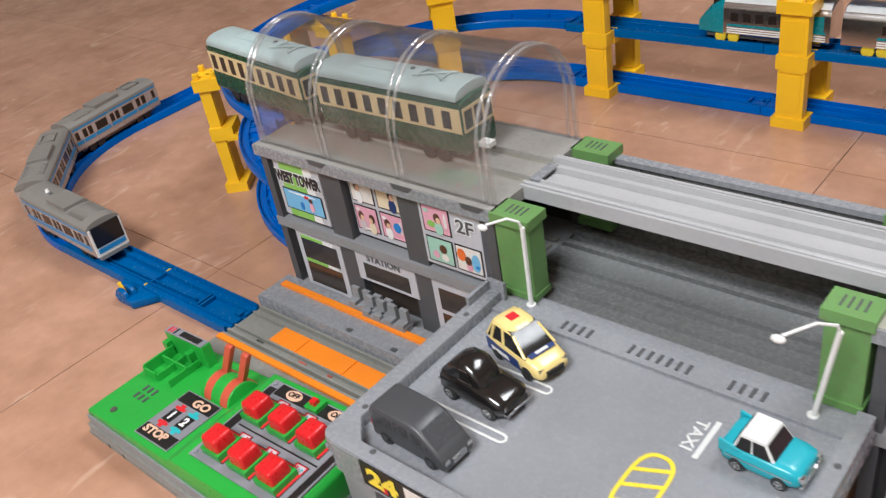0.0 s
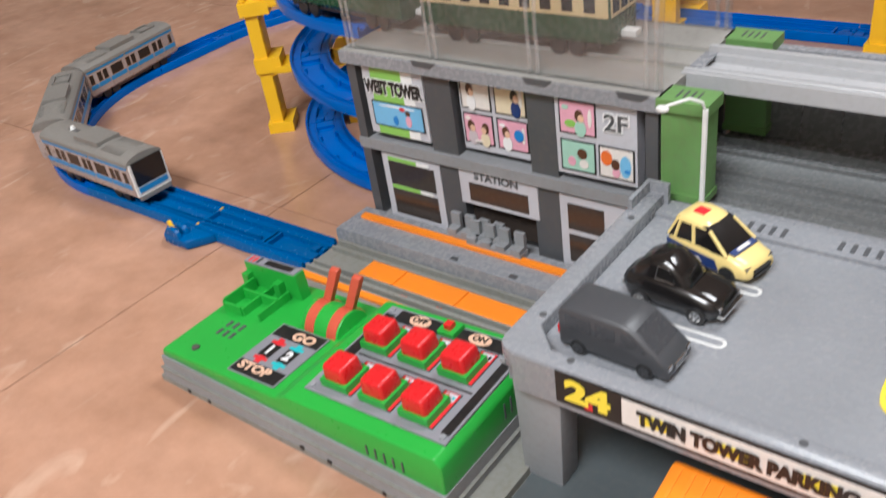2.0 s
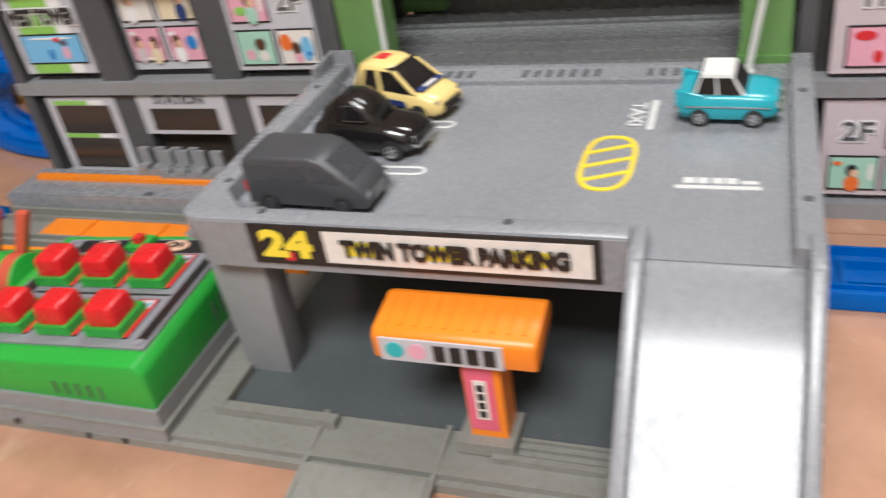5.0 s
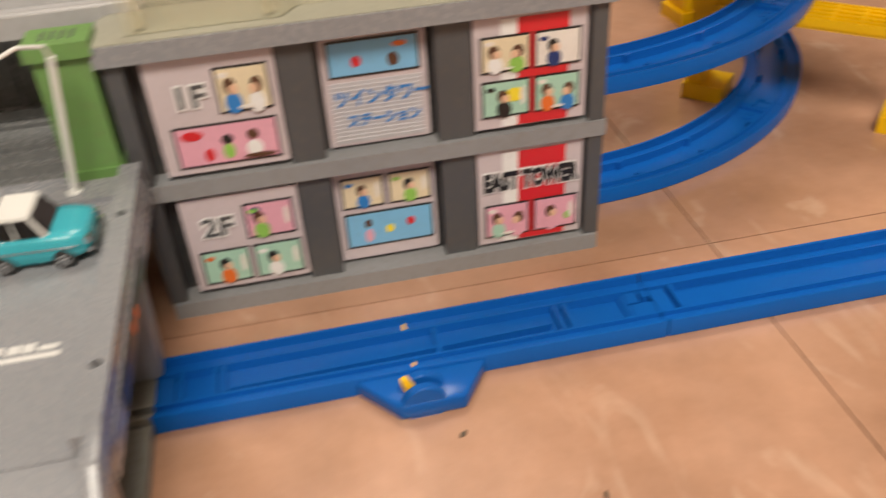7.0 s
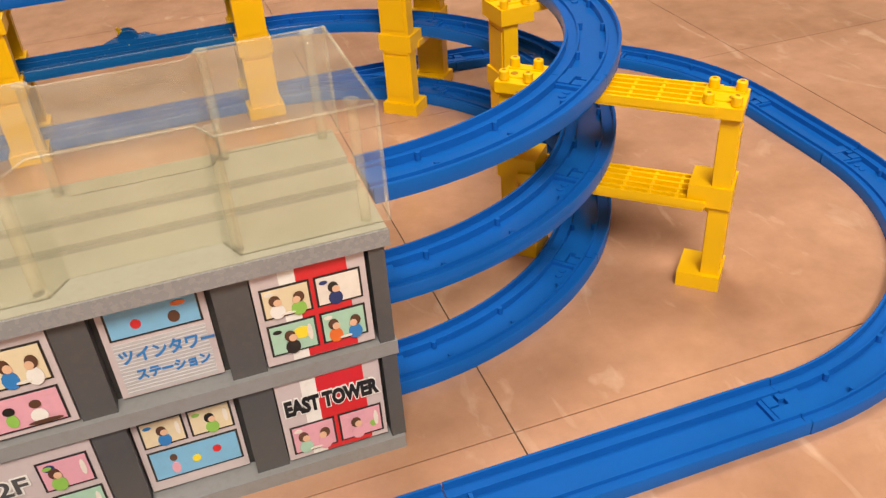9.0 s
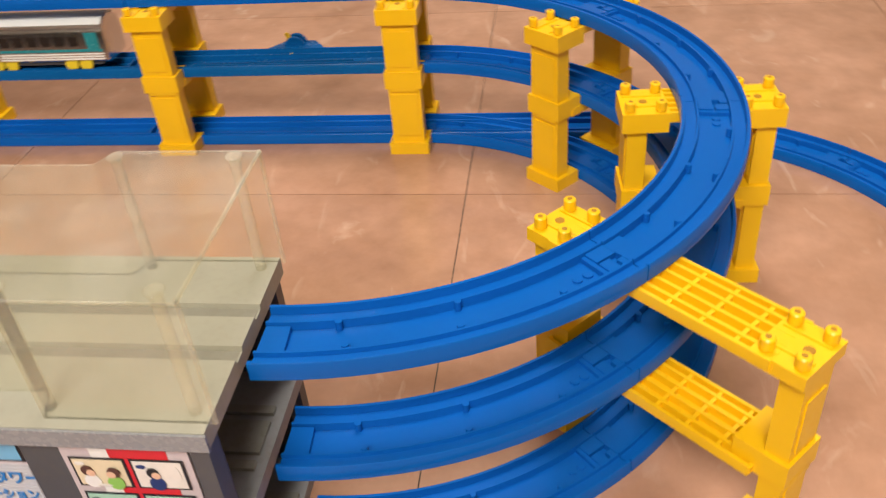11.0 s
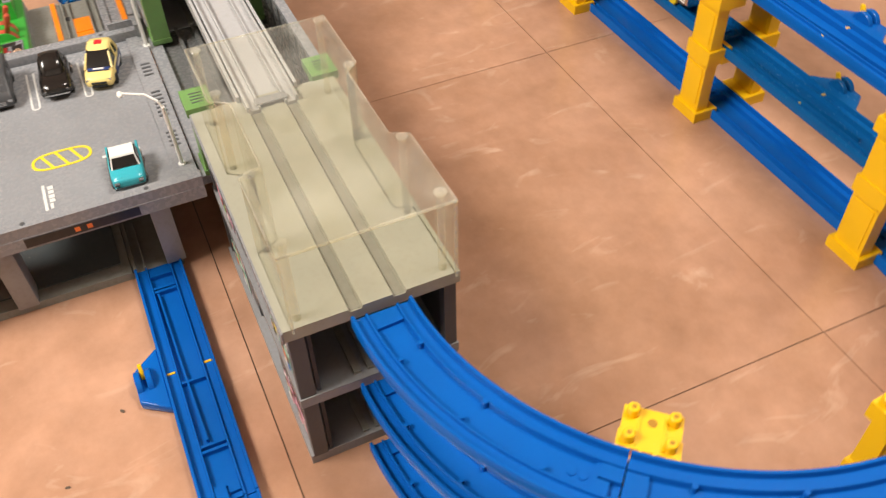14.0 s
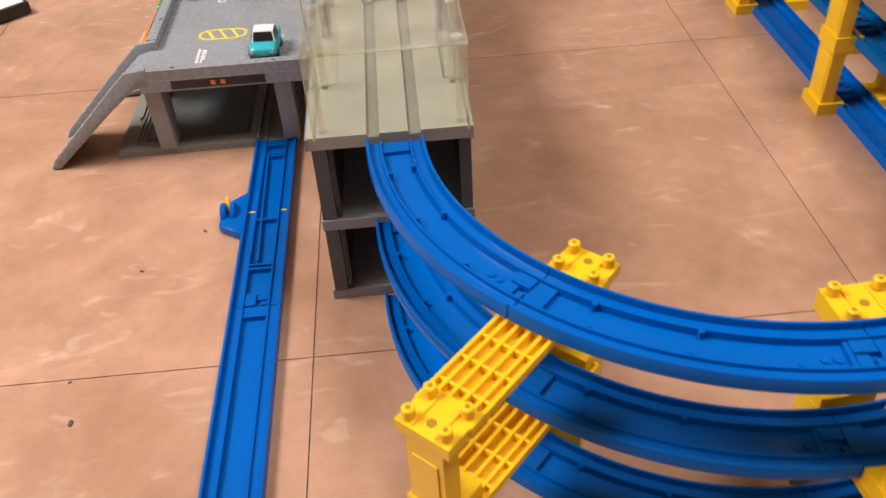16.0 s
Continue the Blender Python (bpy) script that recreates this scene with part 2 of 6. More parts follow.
def tube(bm, pts, r, seg=8):
    """A round rod through the points."""
    pts = [Vector(p) for p in pts]
    rings = []
    for i, p in enumerate(pts):
        d = (pts[min(i + 1, len(pts) - 1)] - pts[max(i - 1, 0)]).normalized()
        side = d.cross(Vector((0, 0, 1)))
        if side.length < 1e-4:
            side = Vector((1, 0, 0))
        side.normalize()
        up = side.cross(d)
        rings.append([bm.verts.new(p + r * (math.cos(2 * math.pi * k / seg) * side + math.sin(2 * math.pi * k / seg) * up)) for k in range(seg)])
    for a, b in zip(rings, rings[1:]):
        for i in range(seg):
            bm.faces.new((a[i], a[(i + 1) % seg], b[(i + 1) % seg], b[i]))
    bm.faces.new(rings[0][::-1])
    bm.faces.new(rings[-1])
    bmesh.ops.recalc_face_normals(bm, faces=bm.faces)


def finish(bm, bevel=0.0, seg=2):
    if bevel:
        sharp = [e for e in bm.edges if len(e.link_faces) == 2 and e.calc_face_angle(0) > 0.6]
        bmesh.ops.bevel(bm, geom=sharp, offset=bevel, segments=seg, affect="EDGES", profile=0.5, clamp_overlap=True)
    return bm


def mesh_of(name, bm, material, smooth=40):
    data = bpy.data.meshes.new(name)
    bm.to_mesh(data)
    bm.free()
    data.materials.append(material)
    if smooth:
        data.polygons.foreach_set("use_smooth", [True] * len(data.polygons))
        data.set_sharp_from_angle(angle=radians(smooth))
    return data


def part(name, bm, material, parent=None, label="", bevel=0.0, seg=2, smooth=40):
    ob = new(name, mesh_of(name, finish(bm, bevel, seg), material, smooth))
    ob.parent = parent
    if label:
        tagged(ob, label)
    return ob


def boxes(name, dims, material, parent=None, label="", bevel=0.0, seg=2):
    bm = bmesh.new()
    for d in dims:
        box(bm, *d)
    return part(name, bm, material, parent, label, bevel, seg)


def thing(name, m, label, category, group="", kind=""):
    ob = new(name)
    ob.empty_display_size = 0.01
    ob.matrix_world = m
    return tagged(ob, label, category, group, kind)


def lettering(name, text, size, m, material, parent, label="", stretch=1.0, thick=0.0, weight=0.0):
    """Flat printed letters, centred on m's origin, lying in m's x-y plane."""
    cu = bpy.data.curves.new(name, "FONT")
    cu.body, cu.size, cu.align_x, cu.align_y, cu.extrude, cu.offset = text, size, "CENTER", "CENTER", 0.00008 + thick, weight
    cu.resolution_u = 3
    tmp = new(name, cu)
    deps = bpy.context.evaluated_depsgraph_get()
    data = bpy.data.meshes.new_from_object(tmp.evaluated_get(deps))
    bpy.data.objects.remove(tmp)
    bpy.data.curves.remove(cu)
    data.name = name
    data.transform(m @ Matrix.Diagonal((stretch, 1, 1, 1)))
    data.materials.clear()
    data.materials.append(material)
    ob = new(name, data)
    ob.parent = parent
    if label:
        tagged(ob, label)
    return ob


# ---- plan ----
LOW, MID, TOP = 0.010, 0.080, 0.150          # heights of the three track levels
R = 0.222                                     # curve radius, centre line
EAST, WEST, YC = 0.304, -0.432, 0.278         # ends of the two half circles
FRONT = -0.062                                # the through track beside the towers
TE0, TE1, TW0, TW1, DEPTH = 0.070, 0.300, -0.415, -0.166, 0.109


# ---- room ----
room_floor = tagged(boxes("floor", [(-3.2, 2.6, -2.2, 3.2, -0.03, -0.0012)], JOINT), "dark joints under salmon vinyl floor tiles", "floor", kind="structure")
# Unseen walls and ceiling, added to close the room and bounce light.
for nm, d in (("wall_north", (-3.3, 2.7, 3.2, 3.3, 0, 2.4)), ("wall_south", (-3.3, 2.7, -2.3, -2.2, 0, 2.4)), ("wall_west", (-3.3, -3.2, -2.2, 3.2, 0, 2.4)), ("wall_east", (2.6, 2.7, -2.2, 3.2, 0, 2.4))):
    tagged(boxes(nm, [d], WALL_BOUNCE), "assumed cream room wall, out of view, bouncing light", "wall", kind="structure")
tagged(boxes("ceiling", [(-3.3, 2.7, -2.3, 3.3, 2.4, 2.5)], CEILING_BOUNCE), "assumed white room ceiling, out of view, bouncing light", "ceiling", kind="structure")

# ---- tracks ----
PROFILE = [(-.0195, -.0095), (-.0195, -.0006), (-.0190, 0), (-.0174, 0), (-.0168, -.0042), (-.0108, -.0042), (-.0104, -.0020), (-.0091, -.0020), (-.0086, -.0064),
           (.0086, -.0064), (.0091, -.0020), (.0104, -.0020), (.0108, -.0042), (.0168, -.0042), (.0174, 0), (.0190, 0), (.0195, -.0006), (.0195, -.0095)]


def joint_detail(bm, place):
    """The clip and socket that lock two pieces, drawn back from the end of a piece; place(s, u) gives x, y."""
    def slab(s0, s1, u0, u1, z1):
        prism(bm, [place(s0, u0), place(s1, u0), place(s1, u1), place(s0, u1)], -.0064, z1)
    slab(.0004, .0125, -.0086, -.0004, -.0030)
    slab(.0004, .0040, .0040, .0086, -.0030)
    slab(.0060, .0125, .0010, .0086, -.0030)
    slab(.0125, .0150, -.0086, .0086, -.0040)


def straight_track(length, at, heading, label, switch=0, bars=(), material=None, lever=None):
    """A straight piece that starts at `at` and runs along heading (degrees)."""
    material = material or BLUE
    ob = thing("track_piece", pose(*at, 0, 0, heading), label, "toy track", "blue track pieces")
    bm = bmesh.new()
    sweep(bm, PROFILE, [(0.0004, 0, 0, 0), (length - 0.0004, 0, 0, 0)])
    part("bed", bm, material, ob)
    bm = bmesh.new()
    joint_detail(bm, lambda s, u: (length - s, u))
    part("joint_peg", bm, material, ob)
    boxes("end_block", [(.0006, .0090, -.0087, .0087, -.0064, -.0038)], material, ob, bevel=.0006, seg=1)
    for b in bars:
        boxes("cross_rib", [(b - 0.0011, b + 0.0011, -0.0087, 0.0087, -0.0064, -0.0022)], material, ob, bevel=0.0003, seg=1)
    if switch:
        x = lever or length * 0.5 + 0.010
        s = switch
        bm = bmesh.new()
        pts = [(x - 0.031, s * 0.0196), (x - 0.014, s * 0.0400), (x + 0.015, s * 0.0400), (x + 0.029, s * 0.0196)]
        prism(bm, pts, -0.0095, -0.0012)
        part("switch_box", bm, material, ob, "blue sloping switch housing", bevel=0.0012)
        for y0, y1 in ((.0270, .0315), (.0350, .0395)):
            bm = bmesh.new()
            disc(bm, x - .003, 0, -.0035, .0100, *sorted((s * y0, s * y1)), "y", 28)
            part("switch_drum", bm, material, ob, "rounded cheek beside the lever", bevel=0.0006, seg=1)
        bm = bmesh.new()
        prism(bm, [(x - .010, -.001), (x - .004, -.001), (x - .0095, .0095), (x - .0125, .0085)], *sorted((s * .0318, s * .0347)), "y")
        part("switch_lever", bm, YELLOW, ob, "small yellow switch lever", bevel=0.0005)
        for k in (-1, 1):
            boxes("tongue_mark", [(x - 0.0042, x - 0.0024, k * 0.0138 - 0.0028, k * 0.0138 + 0.0028, -0.0043, -0.0036)], YELLOW, ob)
        bm = bmesh.new()
        sweep(bm, [(-.0008, -.0064), (-.0008, -.0024), (.0008, -.0024), (.0008, -.0064)], [(length * .14, -.0062, 0, 0), (length * .45, -.0050, 0, 0.05), (length * .78, -.0030, 0, 0.05)])
        part("switch_tongue", bm, material, ob)
    return ob


def curve_track(angle0, angle1, centre, z, label, material=None):
    """A curved piece about a centre, from angle0 to angle1 (degrees, anticlockwise)."""
    material = material or BLUE
    ob = thing("track_piece", pose(centre[0], centre[1], z), label, "toy track", "blue track pieces")

    def on_arc(a, u=0.0):
        return (R + u) * math.cos(radians(a)), (R + u) * math.sin(radians(a))

    def arc(a0, a1, n):
        return [(*on_arc(a0 + (a1 - a0) * i / n), 0, radians(a0 + (a1 - a0) * i / n) + math.pi / 2) for i in range(n + 1)]

    bm = bmesh.new()
    sweep(bm, PROFILE, arc(angle0 + .1, angle1 - .1, 18))
    part("bed", bm, material, ob)
    bm = bmesh.new()
    joint_detail(bm, lambda s, u: on_arc(angle1 - math.degrees(s / R), u))
    part("joint_peg", bm, material, ob)
    for q in (5.0, 6.6):
        bm = bmesh.new()
        c = on_arc(angle1 - q, .0010)
        disc(bm, c[0], c[1], -.0064, .0025, 0, .0010, seg=14)
        part("bed_stud", bm, material, ob)
    for k, rr in ((0.20, -.0078), (0.22, .0078), (0.50, .0078), (0.52, -.0078), (0.78, .0078)):
        c = on_arc(angle0 + (angle1 - angle0) * k, rr)
        bm = bmesh.new()
        disc(bm, c[0], c[1], -.0064, .0017, 0, .0050, seg=10)
        part("nub", bm, material, ob)
    bm = bmesh.new()
    sweep(bm, [(-.0087, -.0064), (-.0087, -.0038), (.0087, -.0038), (.0087, -.0064)], arc(angle0 + .15, angle0 + 3.2, 3))
    part("end_block", bm, material, ob)
    return ob


NAMES = {LOW: "ground-level", MID: "raised middle-level", TOP: "raised top-level"}
for z in (LOW, MID, TOP):
    for k in range(4):
        curve_track(-90 + 45 * k, -45 + 45 * k, (EAST, YC), z - (.0042 if z == TOP else 0), f"glossy blue plastic curved toy track, {NAMES[z]} beside the east tower")
        curve_track(90 + 45 * k, 135 + 45 * k, (WEST, YC), z + 0.002, f"glossy blue plastic curved toy track, {NAMES[z]} beside the west tower")
    n = 3
    step = (EAST - WEST) / n
    for k in range(n):
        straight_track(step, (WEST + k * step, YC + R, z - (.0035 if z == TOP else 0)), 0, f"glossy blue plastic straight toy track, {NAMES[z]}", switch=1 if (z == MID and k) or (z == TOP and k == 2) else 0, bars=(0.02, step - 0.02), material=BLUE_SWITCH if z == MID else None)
# outer loop on the floor
OE, OW, OY = 0.506, -0.712, FRONT + R
for c0, c1, cx, cy in ((-90, -45, OE, OY), (-45, 0, OE, OY), (0, 45, OE, YC), (45, 90, OE, YC), (90, 135, OW, YC), (135, 180, OW, YC), (180, 225, OW, OY), (225, 270, OW, OY)):
    curve_track(c0, c1, (cx, cy), LOW - 0.0005, "glossy blue plastic curved toy track lying on the floor")
straight_track(YC - OY, (OE + R, OY, LOW), 90, "short blue plastic straight toy track lying on the floor")
straight_track(YC - OY, (OW - R, OY, LOW), 90, "short blue plastic straight toy track lying on the floor")
straight_track(OE - EAST, (EAST, YC + R, LOW + 0.0004), 0, "blue plastic straight toy track lying on the floor")
straight_track(WEST - OW, (OW, YC + R, LOW + 0.0004), 0, "blue plastic straight toy track lying on the floor")
JOINT_X = 0.304
straight_track(JOINT_X - .066, (0.066, FRONT, LOW), 0, "blue plastic switch track with yellow lever, lying on the floor", switch=-1, bars=(0.012, 0.027, 0.031, 0.130, 0.190, 0.195), lever=.120)
straight_track(OE - JOINT_X, (JOINT_X, FRONT, LOW), 0, "glossy blue plastic straight toy track lying on the floor", bars=(0.012,))
straight_track(OW * -1 - 0.420, (OW, FRONT, LOW), 0, "blue plastic switch track with yellow lever, lying on the floor", switch=-1, bars=(0.012, 0.030, 0.160, 0.235, 0.240), material=BLUE_SWITCH, lever=.160)


# ---- yellow piers ----
CAP = TOP - .0145                             # upper face of the pier caps


def pier(at, turn, inner, outer, label, wide=False):
    """A two-storey pier; its legs stand at inner and outer along local x."""
    ob = thing("bridge_pier", pose(*at, 0, 0, turn), label, "toy bridge pier", "yellow bridge piers")
    lx, ly, cx, cy = (.0058, .0112, .0132, .0160) if wide else (.0062, .0140, .0145, .0175)
    for x, side in ((inner, -1), (outer, 1)):
        def span(back, fore):
            return sorted((x - side * back, x + side * fore))
        boxes("foot", [(*span(.021 if wide else .016, lx + (.0015 if wide else .0035)), -ly - .0035, ly + .0035, 0, .011)], YELLOW, ob, bevel=.0018)
        bm = bmesh.new()
        box(bm, x - lx, x + lx, -ly, ly, .009, CAP - (.0065 if wide else .012))
        leg = part("leg", bm, YELLOW, ob, bevel=.0015)
        for z0, z1 in ((.018, MID - .022), (MID + .004, CAP - .020)):
            boxes("leg_panel", [(x - lx - .0008, x + lx + .0008, -ly + .0035, ly - .0035, z0, z1)], YELLOW, leg, bevel=.001)
        bm = bmesh.new()
        box(bm, *span(.020 if wide else .018, lx + .0018), -ly - .0022, ly + .0022, MID - .016, MID - .001)
        part("collar", bm, YELLOW, ob, bevel=.0026)
        bm = bmesh.new()
        prism(bm, [(x, MID - .026), (x + side * .0076, MID - .019), (x + side * .0076, MID - .012), (x - side * .016, MID - .012), (x - side * .015, MID - .017)], -ly + .0015, ly - .0015, "y")
        part("bracket", bm, YELLOW, ob, bevel=.0008)
        x -= side * (.0062 if wide else .0045)
        boxes("cap", [(x - cx, x + cx, -cy, cy, CAP - (.0075 if wide else .013), CAP)], YELLOW, ob, bevel=.0024 if wide else .0015)
        for k in (-1, 1):
            boxes("cap_ridge", [(x - cx + .002, x + cx - .002, k * .0070 - .0007, k * .0070 + .0007, CAP - .0002, CAP + .0010)], YELLOW, ob)
        for px in (.005 - cx, cx - .005):
            for py in (.005 - cy, cy - .005):
                bm = bmesh.new()
                disc(bm, x + px, py, CAP, .0034, 0, .0068, seg=12)
                peg = part("peg", bm, YELLOW, ob, bevel=.0006, seg=1)
                # Flat disc coloured as the shade in the peg's hollow.
                bm = bmesh.new()
                disc(bm, x + px, py, CAP, .0014, .0066, .0070, seg=8)
                part("peg_hole_shade", bm, YELLOW_SHADE, peg)
        # The cap's hollow is likewise a disc with its shade painted in.
        bm = bmesh.new()
        disc(bm, x + side * (.005 if wide else 0), 0, CAP, .0026, -.0006, .0003, seg=12)
        part("cap_hole_shade", bm, YELLOW_SHADE, ob)
    for z in (MID - .0105, TOP - .0143):
        lo, hi = inner + .009, outer - .009
        n = max(3, int((hi - lo) / .016))
        beam = boxes("cross_beam", [(lo, hi, -.0164, .0164, z - .007, z - .005)], YELLOW, ob, "ribbed yellow cross beam")
        for y in (-.0160, -.0105, -.0036, .0036, .0105, .0160):
            boxes("rib", [(lo, hi, y - .001, y + .001, z - .0052, z)], YELLOW, beam, bevel=.0002, seg=1)
        for i in range(n + 1):
            x = lo + (hi - lo) * i / n
            boxes("cross_rib", [(x - .001, x + .001, -.0165, .0165, z - .0050, z - .0008)], YELLOW, beam)
    return ob


for x in (-0.380, -0.150, 0.079, 0.300):
    pier((x, YC + R, 0), 90, -0.030, 0.036, "two-storey yellow plastic pier straddling the rear tracks")
for a, lo in ((48, 0.183), (4, 0.178)):
    pier((EAST, YC, 0), a, lo, 0.258, "two-storey yellow plastic pier under the east curves")
pier((EAST, YC, 0), -42.6, 0.176, 0.318, "wide yellow plastic pier with long ribbed beams, under the east curves", True)
for a in (135, 180):
    pier((WEST, YC, 0), a, 0.180, 0.258, "two-storey yellow plastic pier under the west curves")
pier((WEST, YC, 0), 219, 0.180, 0.270, "two-storey yellow plastic pier standing outside the west curves")

# ---- printed pictures and signs ----
PRINTS = {}


def ink(name, colour, rough=0.35):
    if name not in PRINTS:
        PRINTS[name] = plastic(name + "_print", colour, rough, 0.05, 0.08, 0.01)
    return PRINTS[name]


INK_GREY = ink("pale_grey", (0.50, 0.50, 0.54))
INK_PLATE = ink("mid_grey", (0.22, 0.22, 0.245), 0.3)
INK_MAUVE = ink("pale_mauve", (0.55, 0.48, 0.51))
INK_BLACK = ink("black", (0.012, 0.012, 0.013))
INK_CREAM = ink("cream", (0.72, 0.62, 0.44))
INK_PALE = ink("off_white", (0.74, 0.70, 0.66))
INK_PINK = ink("pink", (0.72, 0.36, 0.46))
INK_MINT = ink("mint", (0.36, 0.60, 0.49))
INK_SKY = ink("sky_blue", (0.18, 0.46, 0.72))
INK_RED = ink("red", (0.62, 0.02, 0.03))
INK_LIME = ink("lime_green", (0.25, 0.52, 0.10))
INK_NAVY = ink("navy", (0.012, 0.035, 0.15))
INK_BROWN = ink("dark_brown", (0.095, 0.040, 0.022))
INK_SKIN = ink("peach", (0.72, 0.46, 0.32))
INK_TEAL = ink("teal", (0.03, 0.42, 0.45))
INK_ORANGE = ink("orange_red", (0.75, 0.16, 0.03))
INK_YELLOW = ink("yellow", (0.85, 0.68, 0.05))
INK_WHITE = ink("white", (0.78, 0.78, 0.78))
INK_BLUE = ink("blue", (0.02, 0.20, 0.55))
INK_WINDOW = ink("smoked_window", (0.045, 0.035, 0.03), 0.12)
FACE = Matrix.Rotation(radians(90), 4, "X")      # letters that face -y


def blot(bm, x, z, w, h, y, d=0.0003, seg=12):
    """A flat oval."""
    pts = [(x + w / 2 * math.cos(2 * math.pi * i / seg), z + h / 2 * math.sin(2 * math.pi * i / seg)) for i in range(seg)]
    prism(bm, pts, y - d, y, "y")


def picture(parent, x0, x1, z0, z1, y, ground, spots):
    """A small printed picture: black border, coloured ground, plain coloured shapes. spots: (u, v, w, h, ink)."""
    pic = boxes("picture", [(x0, x1, y - .0003, y, z0, z1)], INK_BLACK, parent, "printed picture with a black border")
    b = .0011
    boxes("picture_ground", [(x0 + b, x1 - b, y - .0005, y - .0002, z0 + b, z1 - b)], ground, pic)
    w, h = x1 - x0 - 2 * b, z1 - z0 - 2 * b
    for i, (u, v, sw, sh, col) in enumerate(spots):
        bm = bmesh.new()
        blot(bm, x0 + b + u * w, z0 + b + v * h, sw * w * .85, sh * h * .85, y - .0005 - .00012 * i)
        part("shape", bm, col, pic)
    return pic


def figure(u, v, body, hair, look_to=1):
    """Plain ovals: a broad one below, a dark one above and a pale one on it."""
    return [(u, v - .32, .40, .62, body), (u - .03 * look_to, v + .10, .30, .46, hair), (u + .03 * look_to, v + .02, .22, .30, INK_SKIN)]


def two(c1, c2, c3=INK_BROWN):
    return [(.14, .86, .24, .16, INK_PALE)] + figure(.27, .50, c1, c3) + figure(.74, .48, c2, c3, -1) + [(.50, .08, .36, .10, INK_PALE)]


def one(c1, c2=INK_BROWN, u=.6):
    return [(.88, .55, .14, .70, INK_PALE), (.16, .82, .24, .16, c1)] + figure(u, .50, c1, c2)


# ---- towers ----
def tower(name, x0, x1, z_lift, label, roof_ink, columns):
    """Two open storeys: slabs, front and back walls, pilasters; local origin at its front left foot."""
    ob = thing(name, pose(x0, 0, 0), label, "toy station building")
    w = x1 - x0
    top, mid = TOP - .003 + z_lift, MID - .003 + z_lift
    boxes("base_slab", [(.003, w - .003, -.003, DEPTH - .002, 0, .009 + z_lift)], GREY, ob, bevel=.0008)
    boxes("middle_slab", [(.001, w - .001, -.002, DEPTH - .001, mid - .0085, mid)], GREY, ob, bevel=.0008)
    bm = bmesh.new()
    g = .0024
    z0, z1 = top - .0095, top
    prism(bm, [(-.003, z0), (-.003, z1), (.0372, z1), (.0380, z1 - g), (.0452, z1 - g), (.0460, z1), (.0650, z1), (.0658, z1 - g), (.0730, z1 - g), (.0738, z1), (DEPTH, z1), (DEPTH, z0)], 0, w, "x")
    part("roof_slab", bm, roof_ink, ob, "dusty roof slab with two wheel grooves")
    for y in (.0416, .0694):
        boxes("groove_floor", [(.0008, w - .0008, y - .0032, y + .0032, z1 - g, z1 - g + .0004)], GROOVE, ob, "grey wheel groove, darker than the roof")
    boxes("roof_edge", [(-.0006, w + .0006, -.0042, -.0028, z0, z1 - .0006)], GREY_LIGHT, ob, bevel=.0004, seg=1)
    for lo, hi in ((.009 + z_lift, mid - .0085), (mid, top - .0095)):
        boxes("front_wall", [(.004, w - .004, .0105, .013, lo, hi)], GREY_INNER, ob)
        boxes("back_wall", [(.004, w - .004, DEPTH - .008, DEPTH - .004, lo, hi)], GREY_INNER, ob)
        for a, b in columns:
            boxes("pilaster", [(a, b, .0012, .0105, lo, hi)], GREY_DARK, ob, bevel=.0006, seg=1)
        for k in (.006, w - .006):
            boxes("end_post", [(k - .004, k + .004, -.001, .009, lo, hi), ], GREY_DARK, ob, bevel=.0006, seg=1)
            boxes("end_post", [(k - .004, k + .004, DEPTH - .010, DEPTH - .002, lo, hi)], GREY_DARK, ob, bevel=.0006, seg=1)
        # the track bed inside the storey
        for y0, y1 in ((.036, .041), (.0455, .0655), (.0705, .0755)):
            boxes("rail_bed", [(.006, w - .006, y0, y1, lo, lo + .0022)], GREY_BASE, ob)
    return ob


def sign_panel(parent, x0, x1, z0, z1, material=INK_GREY, y=.0005):
    return boxes("sign_panel", [(x0, x1, y, .0108, z0, z1)], material, parent, "printed facade panel", bevel=.0003, seg=1)


WL = 0.004
west = tower("west_tower", TW0, TW1, WL, "two-storey grey toy station tower with printed lime and white facade", ROOF_WEST, ((.0718, .0945), (.1555, .1762)))
X = -TW0
P1, P2, P3 = (-.400 + X, -.344 + X), (-.318 + X, -.262 + X), (-.238 + X, -.182 + X)
UZ0, UZ1 = .087, .145
p = sign_panel(west, P1[0], P1[1], UZ0, UZ1)
for k, (a, b, col) in enumerate(((.14, .66, INK_LIME), (.66, .84, INK_WHITE))):
    boxes("stripe", [(P1[0] + a * .056, P1[0] + b * .056, .0001, .0006, UZ0 + .0005, UZ1 - .0005)], col, p)
lettering("letters", "WEST TOWER", .0136, Matrix.Translation(((P1[0] + P1[1]) / 2, -.0002, .1245)) @ FACE, INK_WHITE, p, "black and white letters WEST TOWER", .60, weight=.0017)
lettering("letters", "WEST TOWER", .0136, Matrix.Translation(((P1[0] + P1[1]) / 2, -.0005, .1245)) @ FACE, INK_BLACK, p, "", .60, weight=.0008)
picture(p, P1[0] + .005, P1[1] - .003, .094, .114, 0, INK_SKY, [(.5, .9, .9, .10, INK_WHITE), (.45, .30, .12, .5, INK_BLUE), (.72, .36, .14, .6, INK_PINK), (.72, .72, .12, .25, INK_BROWN), (.62, .86, .14, .2, INK_RED)])
p = sign_panel(west, P2[0], P2[1], UZ0 - .001, UZ1, INK_GREY, .0072)
